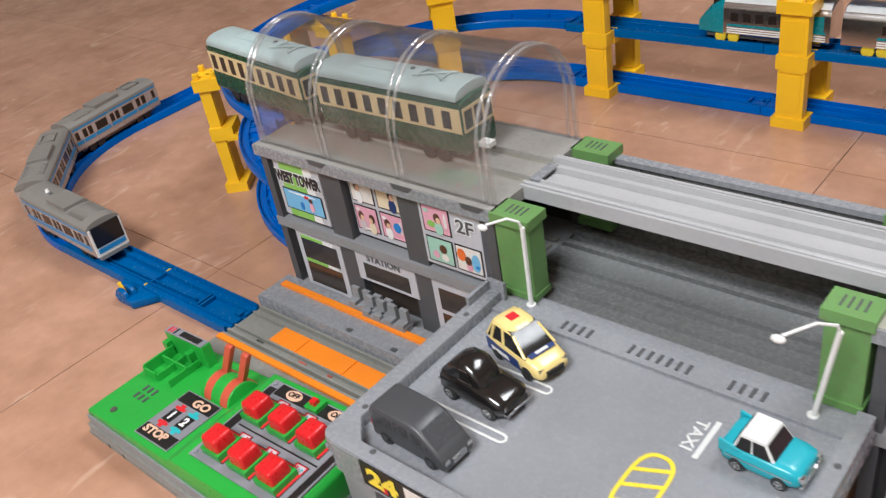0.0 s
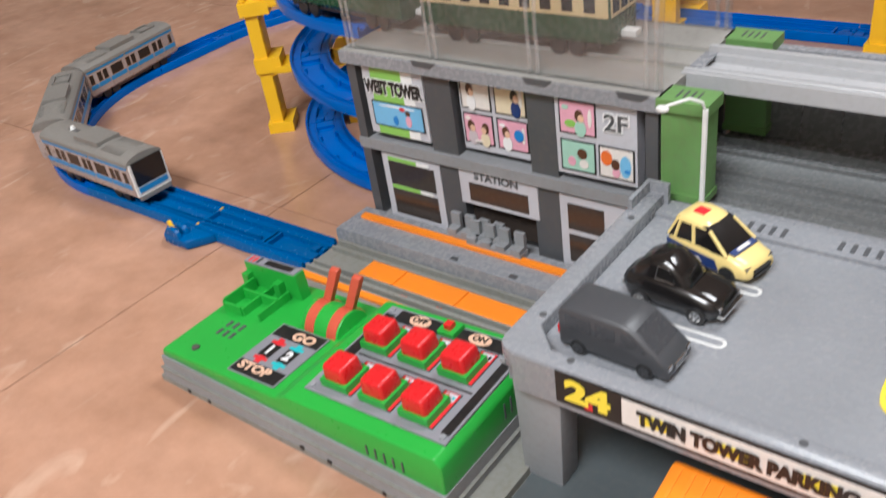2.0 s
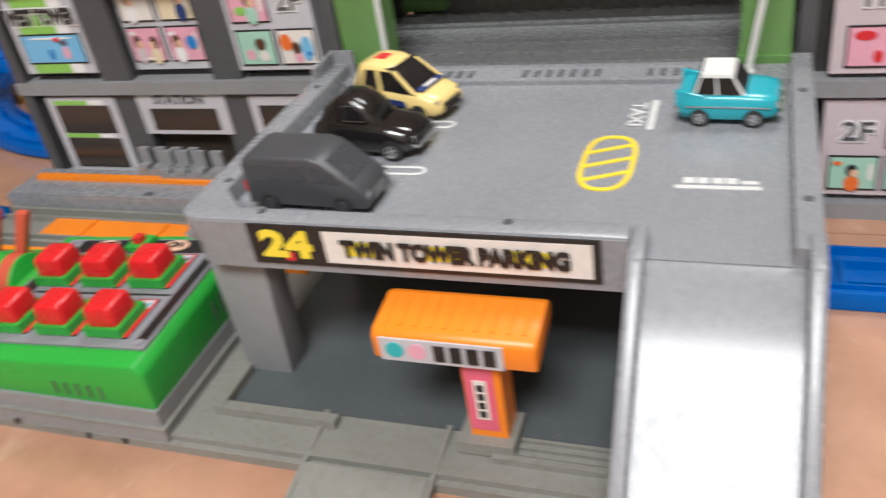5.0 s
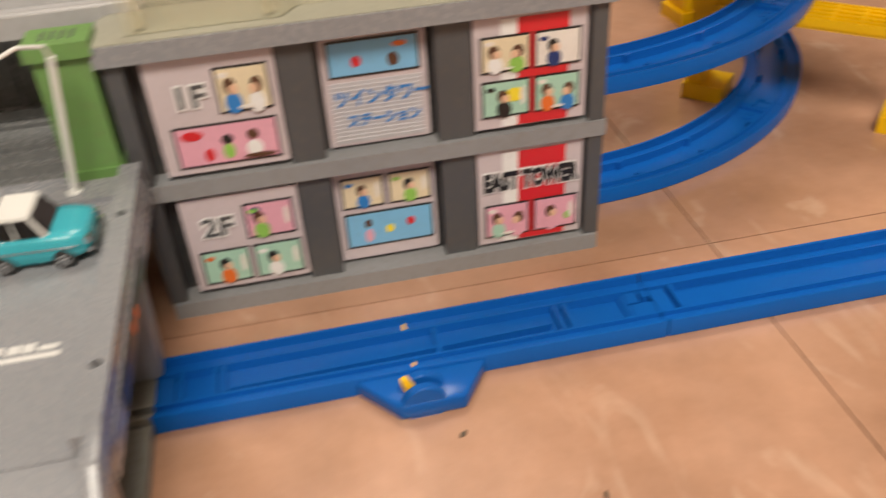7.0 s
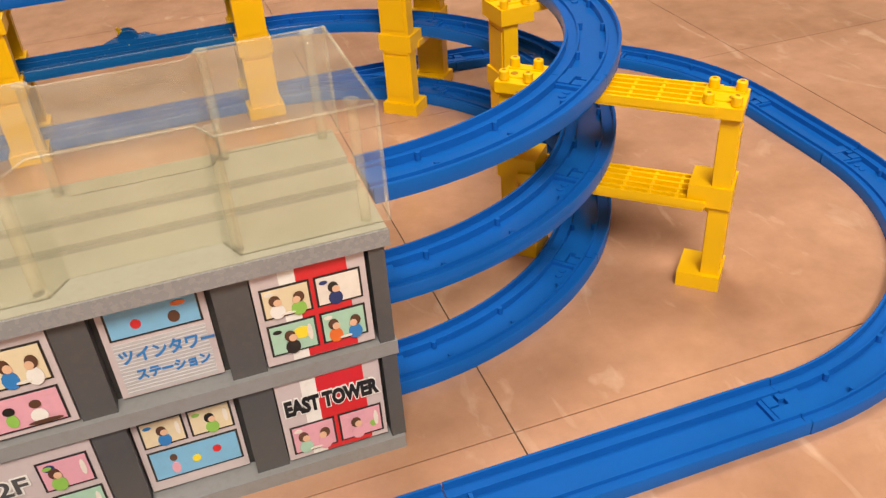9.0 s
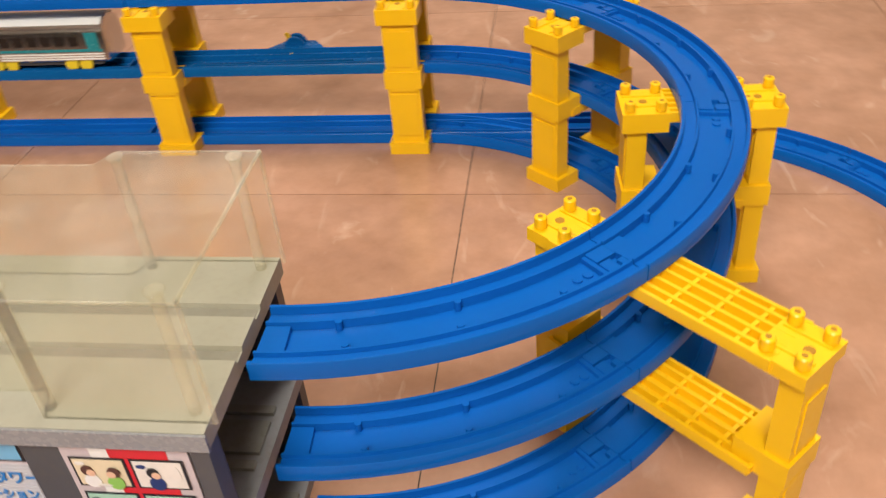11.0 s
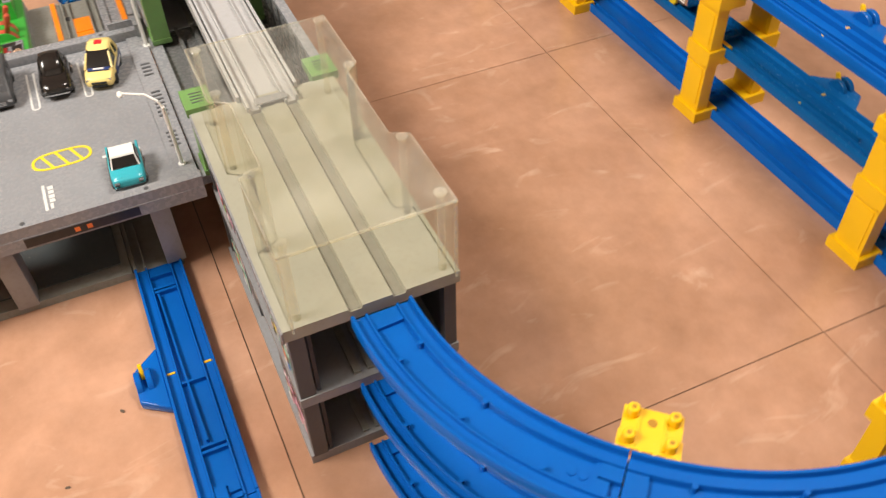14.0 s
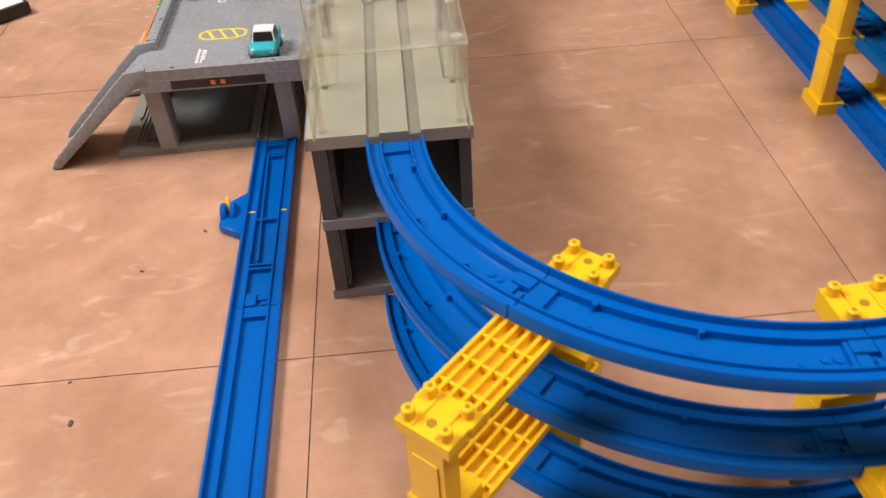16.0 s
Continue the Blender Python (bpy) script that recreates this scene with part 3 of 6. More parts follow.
for i, (c0, c1, z0, z1, g, sp) in enumerate(((0, .5, .117, .142, INK_PALE, one(INK_WHITE, INK_BROWN, .35)), (.5, 1, .117, .142, INK_CREAM, one(INK_NAVY, INK_BLACK, .7)),
                                             (0, .5, .091, .114, INK_PINK, two(INK_MAUVE, INK_CREAM)), (.5, 1, .091, .114, INK_PINK, one(INK_WHITE, INK_BROWN, .3) + [(.74, .55, .4, .5, INK_BLUE)]))):
    w = P2[1] - P2[0]
    picture(p, P2[0] + c0 * w + .0015, P2[0] + c1 * w - .0015, z0, z1, .0069, g, sp)
p = sign_panel(west, P3[0], P3[1], UZ0, UZ1)
picture(p, P3[0] + .003, P3[0] + .029, .116, .139, .0002, INK_PINK, [(.3, .3, .4, .3, INK_LIME)] + one(INK_MINT))
lettering("letters", "2F", .0155, Matrix.Translation((P3[1] - .0135, -.0002, .1275)) @ FACE, INK_WHITE, p, "white-edged grey letters 2F", 1.1, weight=.0012)
lettering("letters", "2F", .0155, Matrix.Translation((P3[1] - .0135, -.0004, .1275)) @ FACE, GREY_DARK, p, "", 1.1, weight=.0003)
picture(p, P3[0] + .003, P3[0] + .028, .090, .112, .0002, INK_MINT, [(.3, .3, .3, .4, INK_PINK), (.68, .26, .34, .4, INK_PALE), (.64, .62, .36, .44, INK_BROWN)])
picture(p, P3[0] + .030, P3[1] - .0015, .090, .112, .0002, INK_PALE, [(.20, .65, .42, .62, INK_ORANGE), (.78, .45, .40, .9, INK_SKY), (.84, .3, .2, .16, INK_BLUE), (.50, .20, .28, .40, INK_PINK), (.48, .48, .30, .44, INK_BROWN)])
# torn upper edge of the print and the small brackets above
for xx in (.078, .168, .232):
    bm = bmesh.new()
    prism(bm, [(xx - .010, .1515), (xx - .008, .1475), (xx + .006, .147), (xx + .012, .1515)], -.0046, -.0043, "y")
    part("label_scrap", bm, GREY_DARK, west, "torn dark scrap of label")
# lower storey: glazed doors with pale frames
for a, b, dark in ((P1[0] + .004, P1[1] + .004, 1), (P3[0] - .001, P3[1] + .0, 0)):
    d = boxes("glass_door", [(a, b, .0005, .0108, .014, .070)], INK_GREY, west, "printed door with smoked panes", bevel=.0004, seg=1)
    w = b - a
    for z0, z1 in ((.018, .040), (.044, .064)):
        boxes("pane", [(a + .006, b - (.006 if dark else .024), .0001, .001, z0, z1)], INK_WINDOW, d)
    if dark:
        for z0, z1 in ((.0405, .0435), (.0645, .0675)):
            boxes("stripe", [(a + .006, b - .022, .0001, .001, z0, z1)], INK_LIME, d)
            boxes("stripe", [(b - .022, b - .010, .0001, .001, z0, z1)], INK_WHITE, d)
    else:
        boxes("stripe", [(b - .016, b - .006, .0001, .001, .046, .050)], GREY_DARK, d)
p = boxes("station_board", [(P2[0] - .004, P2[1] + .006, .0002, .0108, .044, .074)], INK_GREY, west, "pale board lettered STATION", bevel=.0004, seg=1)
lettering("letters", "STATION", .0085, Matrix.Translation(((P2[0] + P2[1]) / 2, -.0001, .068)) @ FACE, GREY_DARK, p, "dark letters STATION", 1.05, weight=.0003)
boxes("pane", [(P2[0] + .004, P2[1] - .002, -.0001, .001, .047, .062)], INK_WINDOW, p)
boxes("pane", [(P2[0] - .002, P2[1] + .004, .0090, .0108, .018, .043)], INK_WINDOW, west)

east = tower("east_tower", TE0, TE1, 0, "two-storey grey toy station tower with printed red and white facade", ROOF_EAST, ((.0738, .0900), (.1450, .1622)))
X = -TE0
Q1, Q2, Q3 = (.087 + X, .143 + X), (.163 + X, .212 + X), (.233 + X, .288 + X)
p = sign_panel(east, Q1[0], Q1[1], .080, .137, INK_MAUVE)
lettering("letters", "1F", .0145, Matrix.Translation((Q1[0] + .017, -.0002, .1175)) @ FACE, INK_WHITE, p, "white-edged grey letters 1F", 1.1, weight=.0012)
lettering("letters", "1F", .0145, Matrix.Translation((Q1[0] + .017, -.0004, .1175)) @ FACE, GREY_DARK, p, "", 1.1, weight=.0003)
picture(p, Q1[0] + .029, Q1[1] - .003, .108, .130, .0002, INK_CREAM, two(INK_BLUE, INK_WHITE))
picture(p, Q1[0] + .006, Q1[1] - .003, .083, .104, .0002, INK_PINK, [(.16, .8, .26, .3, INK_RED), (.30, .25, .12, .4, INK_RED), (.50, .3, .14, .5, INK_LIME), (.50, .62, .14, .3, INK_BLACK), (.76, .3, .2, .5, INK_WHITE), (.76, .68, .14, .3, INK_BROWN), (.8, .1, .4, .14, INK_BROWN)])
p = sign_panel(east, Q2[0], Q2[1], .079, .135, INK_MAUVE, .0072)
picture(p, Q2[0] + .003, Q2[1] - .003, .114, .132, .0069, INK_SKY, [(.3, .4, .14, .4, INK_RED), (.72, .35, .16, .5, INK_BROWN), (.8, .8, .2, .2, INK_ORANGE)])
boxes("shutter_field", [(Q2[0] + .003, Q2[1] - .003, .0068, .0074, .0805, .1115)], INK_GREY, p)
for i in range(14):
    boxes("ridge", [(Q2[0] + .0032, Q2[1] - .0032, .0065, .0069, .0815 + i * .0021, .0824 + i * .0021)], INK_GREY, p)
lettering("letters", "ツインタワー", .0092, Matrix.Translation(((Q2[0] + Q2[1]) / 2 + .0022, .0062, .1030)) @ FACE, INK_BLUE, p, "blue Japanese lettering", .82, weight=.0003)
lettering("letters", "ステーション", .0072, Matrix.Translation(((Q2[0] + Q2[1]) / 2 + .0025, .0062, .0915)) @ FACE, INK_BLUE, p, "blue Japanese lettering", .82, weight=.0003)
p = sign_panel(east, Q3[0], Q3[1], .080, .137, INK_MAUVE)
boxes("stripe", [(Q3[0] + .013, Q3[0] + .021, .0001, .0006, .0805, .1345)], INK_WHITE, p)
boxes("stripe", [(Q3[0] + .021, Q3[0] + .046, .0001, .0006, .0805, .1345)], INK_RED, p)
for c0, c1, z0, z1, g, sp in ((.003, .027, .109, .127, INK_CREAM, two(INK_WHITE, INK_LIME)), (.029, .052, .109, .127, INK_PALE, one(INK_NAVY, INK_BLACK, .4)),
                              (.003, .027, .086, .105, INK_MINT, [(.7, .6, .5, .5, INK_YELLOW)] + one(INK_BLACK, INK_BROWN, .45)), (.029, .052, .086, .105, INK_MINT, two(INK_ORANGE, INK_BLUE))):
    picture(p, Q3[0] + c0, Q3[0] + c1, z0, z1, 0, g, sp)
p = sign_panel(east, Q1[0], Q1[1], .013, .066, INK_MAUVE)
lettering("letters", "2F", .0145, Matrix.Translation((Q1[0] + .016, -.0002, .049)) @ FACE, INK_WHITE, p, "white-edged grey letters 2F", 1.1, weight=.0012)
lettering("letters", "2F", .0145, Matrix.Translation((Q1[0] + .016, -.0004, .049)) @ FACE, GREY_DARK, p, "", 1.1, weight=.0003)
picture(p, Q1[0] + .029, Q1[1] - .003, .040, .060, .0002, INK_PINK, [(.2, .8, .3, .3, INK_NAVY)] + one(INK_LIME, INK_BROWN, .3))
picture(p, Q1[0] + .004, Q1[0] + .028, .016, .036, .0002, INK_MINT, one(INK_ORANGE, INK_BLACK, .5))
picture(p, Q1[0] + .030, Q1[1] - .002, .016, .036, .0002, INK_MINT, one(INK_WHITE, INK_BLACK, .4))
p = sign_panel(east, Q2[0] - .002, Q2[1], .012, .066, INK_MAUVE, .0072)
picture(p, Q2[0] + .001, Q2[0] + .023, .043, .061, .0069, INK_CREAM, one(INK_BLUE, INK_BROWN, .5))
picture(p, Q2[0] + .025, Q2[1] - .002, .043, .061, .0069, INK_CREAM, one(INK_LIME, INK_BLACK, .5))
picture(p, Q2[0] + .001, Q2[1] - .002, .019, .040, .0069, INK_SKY, [(.25, .3, .12, .5, INK_PINK), (.25, .7, .1, .3, INK_BROWN), (.5, .45, .12, .3, INK_YELLOW), (.75, .6, .12, .3, INK_RED)])
p = sign_panel(east, Q3[0], Q3[1], .012, .067, INK_MAUVE)
boxes("stripe", [(Q3[0] + .013, Q3[0] + .021, .0001, .0006, .0125, .0655)], INK_WHITE, p)
boxes("stripe", [(Q3[0] + .021, Q3[0] + .046, .0001, .0006, .0125, .0655)], INK_RED, p)
lettering("letters", "EAST TOWER", .0136, Matrix.Translation(((Q3[0] + Q3[1]) / 2, -.0002, .049)) @ FACE, INK_WHITE, p, "black and white letters EAST TOWER", .60, weight=.0017)
lettering("letters", "EAST TOWER", .0136, Matrix.Translation(((Q3[0] + Q3[1]) / 2, -.0005, .049)) @ FACE, INK_BLACK, p, "", .60, weight=.0008)
picture(p, Q3[0] + .003, Q3[0] + .027, .016, .036, 0, INK_PINK, two(INK_MINT, INK_PINK))
picture(p, Q3[0] + .029, Q3[1] - .002, .016, .036, 0, INK_PINK, [(.8, .35, .2, .3, INK_LIME)] + one(INK_PINK, INK_BROWN, .4))

# ---- clear covers ----
vault = thing("barrel_vault_cover", pose(0, 0, TOP + WL - .003), "clear plastic barrel-vaulted cover standing on the west tower roof", "toy roof cover")
V0, V1, VY0, VY1, VH = -.412, -.1675, .004, .106, .088


def arch(grow=0.0, n=22):
    """Outline in (y, z) of the vault: upright sides and a round top."""
    yc, hw = (VY0 + VY1) / 2, (VY1 - VY0) / 2 + grow
    spring = VH - (VY1 - VY0) / 2
    return [(yc - hw, 0)] + [(yc - hw * math.cos(math.pi * i / n), spring + hw * math.sin(math.pi * i / n)) for i in range(n + 1)] + [(yc + hw, 0)]


bm = bmesh.new()
o, i_ = arch(0), arch(-.0012)
prism(bm, o + i_[::-1], V0, V1, "x")
part("shell", bm, CLEAR_WEST, vault, smooth=30)
for xa in (V0 + .001, V0 + .006, -.336, -.330, -.256, -.250, V1 - .010, V1 - .004):
    bm = bmesh.new()
    tube(bm, [(xa, y, z) for y, z in arch(.0004)], .0014, 6)
    part("rib", bm, CLEAR_RIB, vault, smooth=60)
boxes("flange", [(V0, V1, VY0 - .002, VY0, 0, .0015), (V0, V1, VY1, VY1 + .002, 0, .0015)], CLEAR_WEST, vault)

cover = thing("box_cover", pose(0, 0, TOP - .003), "yellowed clear plastic box cover standing on the east tower roof", "toy roof cover")
CH = .061
outline = [(.084, .004), (.150, .004), (.158, .016), (.226, .016), (.232, .002), (.303, .002), (.303, .1065), (.236, .1065), (.230, .095), (.158, .095), (.150, .104), (.084, .104)]
bm = bmesh.new()
prism(bm, outline, CH - .0014, CH)
part("top", bm, CLEAR_EAST, cover, bevel=.0006, seg=1)
for k, (a, b) in enumerate(zip(outline, outline[1:] + outline[:1])):
    if k in (5, 11):
        continue
    d = Vector((b[0] - a[0], b[1] - a[1]))
    nrm = Vector((d.y, -d.x)).normalized() * -.0013
    bm = bmesh.new()
    prism(bm, [a, b, (b[0] + nrm.x, b[1] + nrm.y), (a[0] + nrm.x, a[1] + nrm.y)], 0, CH - .0016)
    part("side", bm, CLEAR_EAST, cover)
for x, y in ((.090, .010), (.145, .010), (.232, .008), (.293, .008), (.293, .1005), (.238, .1005), (.152, .098), (.090, .098)):
    bm = bmesh.new()
    disc(bm, x, y, 0, .0026, 0, CH - .002, seg=12)
    part("post", bm, CLEAR_RIB_EAST, cover)
    bm = bmesh.new()
    disc(bm, x, y, CH, .0040, 0, .0012, seg=14)
    part("post_cap", bm, CLEAR_RIB_EAST, cover, bevel=.0004, seg=1)
# Thin tubes added to draw the bright highlights along the clear box's edges.
for y in (.003, .1055):
    tubebm = bmesh.new()
    tube(tubebm, [(.303, y, 0), (.303, y, CH)], .0011, 6)
    part("edge_highlight", tubebm, CLEAR_RIB_EAST, cover)
bm = bmesh.new()
tube(bm, [(.303, .003, CH), (.303, .1055, CH)], .0011, 6)
part("edge_highlight", bm, CLEAR_RIB_EAST, cover)
# The top outline's edge highlights are added tubes too.
for a, b in zip(outline, outline[1:] + outline[:1]):
    bm = bmesh.new()
    tube(bm, [(*a, CH - .0004), (*b, CH - .0004)], .0006, 6)
    part("edge_highlight", bm, CLEAR_RIB_EAST, cover)

# ---- passage and bridge between the towers ----
hall = thing("station_passage", pose(0, 0, 0), "grey toy station passage with green pillars between the two towers", "toy station")
PX0, PX1 = TW1 + .001, TE0 - .001
# Floor, rails and back wall carry the passage's shade in their colour.
boxes("floor_plate", [(PX0, PX1, .004, DEPTH - .004, MID - .006, MID + .001)], HALL_SHADED, hall)
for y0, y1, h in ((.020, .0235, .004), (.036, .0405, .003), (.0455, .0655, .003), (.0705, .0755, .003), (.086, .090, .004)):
    boxes("rail_bed", [(PX0, PX1, y0, y1, MID, MID + .001 + h * 1.2)], HALL_SHADED, hall, bevel=.0004, seg=1)
boxes("back_wall", [(PX0, PX1, DEPTH - .004, DEPTH, .03, TOP - .010)], HALL_SHADED, hall)
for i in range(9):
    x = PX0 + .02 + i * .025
    boxes("wall_rib", [(x, x + .0014, DEPTH - .0055, DEPTH - .004, MID - .006, TOP - .012)], HALL_SHADED, hall)
boxes("wall_cap", [(PX0, PX1, DEPTH - .007, DEPTH + .001, TOP - .010, TOP - .006)], GREY_LIGHT, hall, bevel=.0005, seg=1)
boxes("front_apron", [(PX0, PX1, -.0075, .004, MID - .002, MID + .006)], GREY_LIGHT, hall, bevel=.001)
for x, y, w in ((-.152, .0015, .0135), (.0575, .0015, .0115), (-.152, DEPTH - .010, .0135), (.0575, DEPTH - .010, .0115)):
    col = boxes("green_pillar", [(x - w, x + w, y - .004, y + .012, MID + .006, TOP - .006)], GREEN_DULL, hall, "moss green pillar", bevel=.0012)
    boxes("capital", [(x - w - .002, x + w + .002, y - .007, y + .014, TOP - .006, TOP + .001)], GREEN_DULL, col, bevel=.0012)
    boxes("plinth", [(x - w - .001, x + w + .001, y - .0055, y + .0125, MID + .007, MID + .0115)], GREEN_DULL, col, bevel=.0008)
    for k in (-.006, -.002, .002, .006):
        boxes("capital_slot", [(x + k - .0006, x + k + .0006, y - .001, y + .009, TOP + .0006, TOP + .0013)], GREY_DARK, col)
bridge = thing("bridge_track", pose(PX0 - .004, .0555, TOP + .003), "pale grey plastic bridge track joining the two tower roofs", "toy track")
bm = bmesh.new()
sweep(bm, [(u * 1.02, w) for u, w in PROFILE], [(0, 0, 0, 0), (TE0 - TW1 + .022, 0, -.001, 0)])
part("bed", bm, BRIDGE, bridge)
for s in (-1, 1):
    boxes("side_girder", [(0, TE0 - TW1 + .006, s * .0225 - .0012, s * .0225 + .0012, -.011, -.001)], BRIDGE, bridge, bevel=.0005, seg=1)
    boxes("girder_web", [(0, TE0 - TW1 + .006, s * .0210 - .0015, s * .0210 + .0015, -.0095, -.0075)], BRIDGE, bridge)
for k in (.004, TE0 - TW1 + .016):
    boxes("joint_plate", [(k - .004, k + .004, -.012, .012, -.003, -.0018)], GREY_LIGHT, bridge)

# ---- base plate with platform ----
base = thing("base_plate", pose(0, 0, 0), "dusty grey plastic base plate with orange track strips", "toy base")
B0, B1 = -.420, .066
boxes("slab", [(B0, B1, -.2135, FRONT - .021, 0, .0075)], GREY_BASE, base, bevel=.0015)
boxes("lower_step", [(B0 - .0, B1 + .002, -.2165, -.2120, 0, .0045)], GREY_BASE, base, bevel=.001)
boxes("track_bed", [(B0 + .001, B1, FRONT - .0212, FRONT + .0212, 0, .0055)], GREY_BASE, base)
for s in (-1, 1):
    boxes("rail", [(B0 + .004, B1, FRONT + s * .0182 - .0012, FRONT + s * .0182 + .0012, .0055, .0105)], GREY_BASE, base, bevel=.0004, seg=1)
    boxes("rail", [(B0 + .004, B1, FRONT + s * .0104 - .0008, FRONT + s * .0104 + .0008, .0055, .0095)], GREY_BASE, base)
boxes("orange_insert", [(-.372, -.170, FRONT - .0096, FRONT + .0096, .0055, .0088)], ORANGE, base, "orange plastic strip in the track", bevel=.001)
for x in (-.340, -.285, -.232):
    boxes("insert_rib", [(x, x + .0015, FRONT - .009, FRONT + .009, .0087, .0098)], ORANGE, base)
for x, n in ((-.384, 3), (-.296, 2)):
    for i in range(n):
        boxes("bed_slot", [(x + i * .003, x + i * .003 + .0012, FRONT - .017, FRONT - .012, .0054, .0066)], RED_LEVER if n == 2 else GREY_DARK, base)
boxes("red_tick", [(-.330, -.322, FRONT - .0165, FRONT - .0125, .0055, .0062)], RED_LEVER, base)
boxes("platform", [(B0, -.168, FRONT + .0212, -.0035, 0, .0175)], GREY_LIGHT, base, "raised grey platform", bevel=.0015)
boxes("platform_step", [(B0 + .002, -.168, FRONT + .0214, FRONT + .030, .0175, .0195)], GREY_LIGHT, base, bevel=.0006)
boxes("platform_line", [(-.412, -.176, -.0195, -.0135, .0174, .0200)], ORANGE, base, "orange warning strip along the platform edge", bevel=.0008)
boxes("front_line", [(-.418, -.170, FRONT - .0300, FRONT - .0245, .0074, .0098)], ORANGE, base, "orange strip beside the track", bevel=.0008)
for x in (-.31, -.26, -.215):
    boxes("platform_mark", [(x, x + .006, FRONT + .024, FRONT + .028, .0194, .0199)], GREY_DARK, base)
# forecourt under the parking deck
boxes("forecourt", [(-.160, .052, -.190, -.090, .0074, .0088)], SLATE, base, bevel=.0006)
boxes("kerb", [(-.1608, -.106, -.1985, -.1935, .0073, .0123)], GREY_BASE, base, bevel=.0008)
boxes("kerb", [(-.166, -.161, -.1985, -.166, .0073, .0125)], GREY_BASE, base, bevel=.0008)
boxes("kerb", [(-.036, .010, -.2045, -.2015, .0073, .0105)], GREY_BASE, base, bevel=.0008)
for i in range(3):
    boxes("sill_line", [(-.036, .052, -.200 + i * .004, -.1985 + i * .004, .0073, .0092)], GREY_BASE, base)
bm = bmesh.new()
prism(bm, [(-.2166, .0078), (-.2166, .005), (-.252, 0), (-.252, .0012)], -.112, -.058, "x")
part("entry_ramp", bm, GREY_BASE, base, "dark grey sloping entry ramp", bevel=.0005, seg=1)
for x in (-.113, -.057):
    bm = bmesh.new()
    prism(bm, [(-.190, .0105), (-.190, .006), (-.248, 0), (-.248, .003)], x - .001, x + .001, "x")
    part("ramp_kerb", bm, GREY_BASE, base)
for x in (-.392, -.372, -.225, -.205):
    boxes("edge_slot", [(x, x + .0022, -.2170, -.2160, .0012, .0042)], BLACK, base)

# ---- seats on the platform ----
for i in range(2):
    seat_row = thing("platform_seats", pose(-.330 + i * .020, -.0075 - i * .004, .0175) @ Matrix.Scale(1.3, 4), "row of small grey plastic seats on the platform", "toy bench", "platform seats")
    boxes("seat_base", [(0, .036, -.004, .004, 0, .004)], GREY, seat_row, bevel=.0006, seg=1)
    for k in range(4):
        boxes("backrest", [(k * .0098, k * .0098 + .0062, .001, .0035, .0038, .0145)], GREY, seat_row, bevel=.001)
        boxes("seat", [(k * .0098, k * .0098 + .0062, -.004, .001, .0038, .0066)], GREY, seat_row, bevel=.0006, seg=1)

# ---- control panel ----
panel = thing("control_panel", pose(-.416, -.216, 0), "bright green toy control panel with six red push buttons", "toy control panel")
PW, PD, DROP = .236, .099, .004
boxes("under_tray", [(0, PW, 0, PD, 0, .0125), (.0015, PW - .0015, .0015, PD, .0125, .0215)], GREY, panel, "grey lower tray", bevel=.003)
boxes("tray_line", [(-.0006, PW + .0006, -.0006, PD + .0006, .0118, .0128)], GREY_BASE, panel)
bm = bmesh.new()
prism(bm, [(.002, .0205), (.002, .0250), (.004, .0275), (.112, .0335), (.121, .0425), (PW - .006, .0495), (PW - .002, .045), (PW - .002, .0205)], .003, PD - .001, "y")
for v in bm.verts:
    if v.co.y < .01 and v.co.x > .11 and v.co.z > .035:
        v.co.z -= DROP
shell = part("green_shell", bm, GREEN, panel, bevel=.003, seg=3)
TILTX = math.atan2(.007, PW - .006 - .118)
FALL = DROP / (PD - .002)


def on_panel(x, y, z=0.0):
    """A pose on the right-hand face, which falls to the front and to the left."""
    return Matrix.Translation((x, y, .0425 + (x - .118) * math.tan(TILTX) - (PD - .001 - y) * FALL + z)) @ Matrix.Rotation(math.atan(FALL), 4, "X") @ Matrix.Rotation(-TILTX, 4, "Y")


def low_panel(x, y, z=0.0):
    return Matrix.Translation((x, y, .0276 + (x - .004) * .006 / .104 + z)) @ Matrix.Rotation(-math.atan2(.006, .104), 4, "Y")


def placed(name, dims, material, m, parent, label="", bevel=0.0, seg=2):
    bm = bmesh.new()
    for d in dims:
        box(bm, *d)
    finish(bm, bevel, seg)
    bmesh.ops.transform(bm, matrix=m, verts=bm.verts)
    return part(name, bm, material, parent, label)


FX, FY = .180, .0465
PLATE = on_panel(FX, FY)
face = placed("face_plate", [(-.051, .0505, -.0335, .0460, 0, .0012)], INK_PLATE, PLATE, panel, "grey printed face plate", .0004, 1)
placed("face_band", [(-.041, .042, .0345, .0448, .0012, .0015)], INK_BLACK, PLATE, face)
placed("face_band", [(.0435, .0490, -.028, .0400, .0012, .0015)], INK_BLACK, PLATE, face)
placed("face_band", [(-.0495, -.0420, -.006, .0390, .0012, .0015)], INK_BLACK, PLATE, face)
placed("face_line", [(-.0400, .0420, .0015, .0027, .0012, .0014)], INK_BLACK, PLATE, face)
for sx, sy in ((-.0475, .0425), (.0465, .0425), (.0465, -.0300), (-.0475, -.0300)):
    bm = bmesh.new()
    disc(bm, sx, sy, .0012, .0019, 0, .0009, seg=12)
    bmesh.ops.transform(bm, matrix=PLATE, verts=bm.verts)
    part("screw", bm, GREY_LIGHT, face)
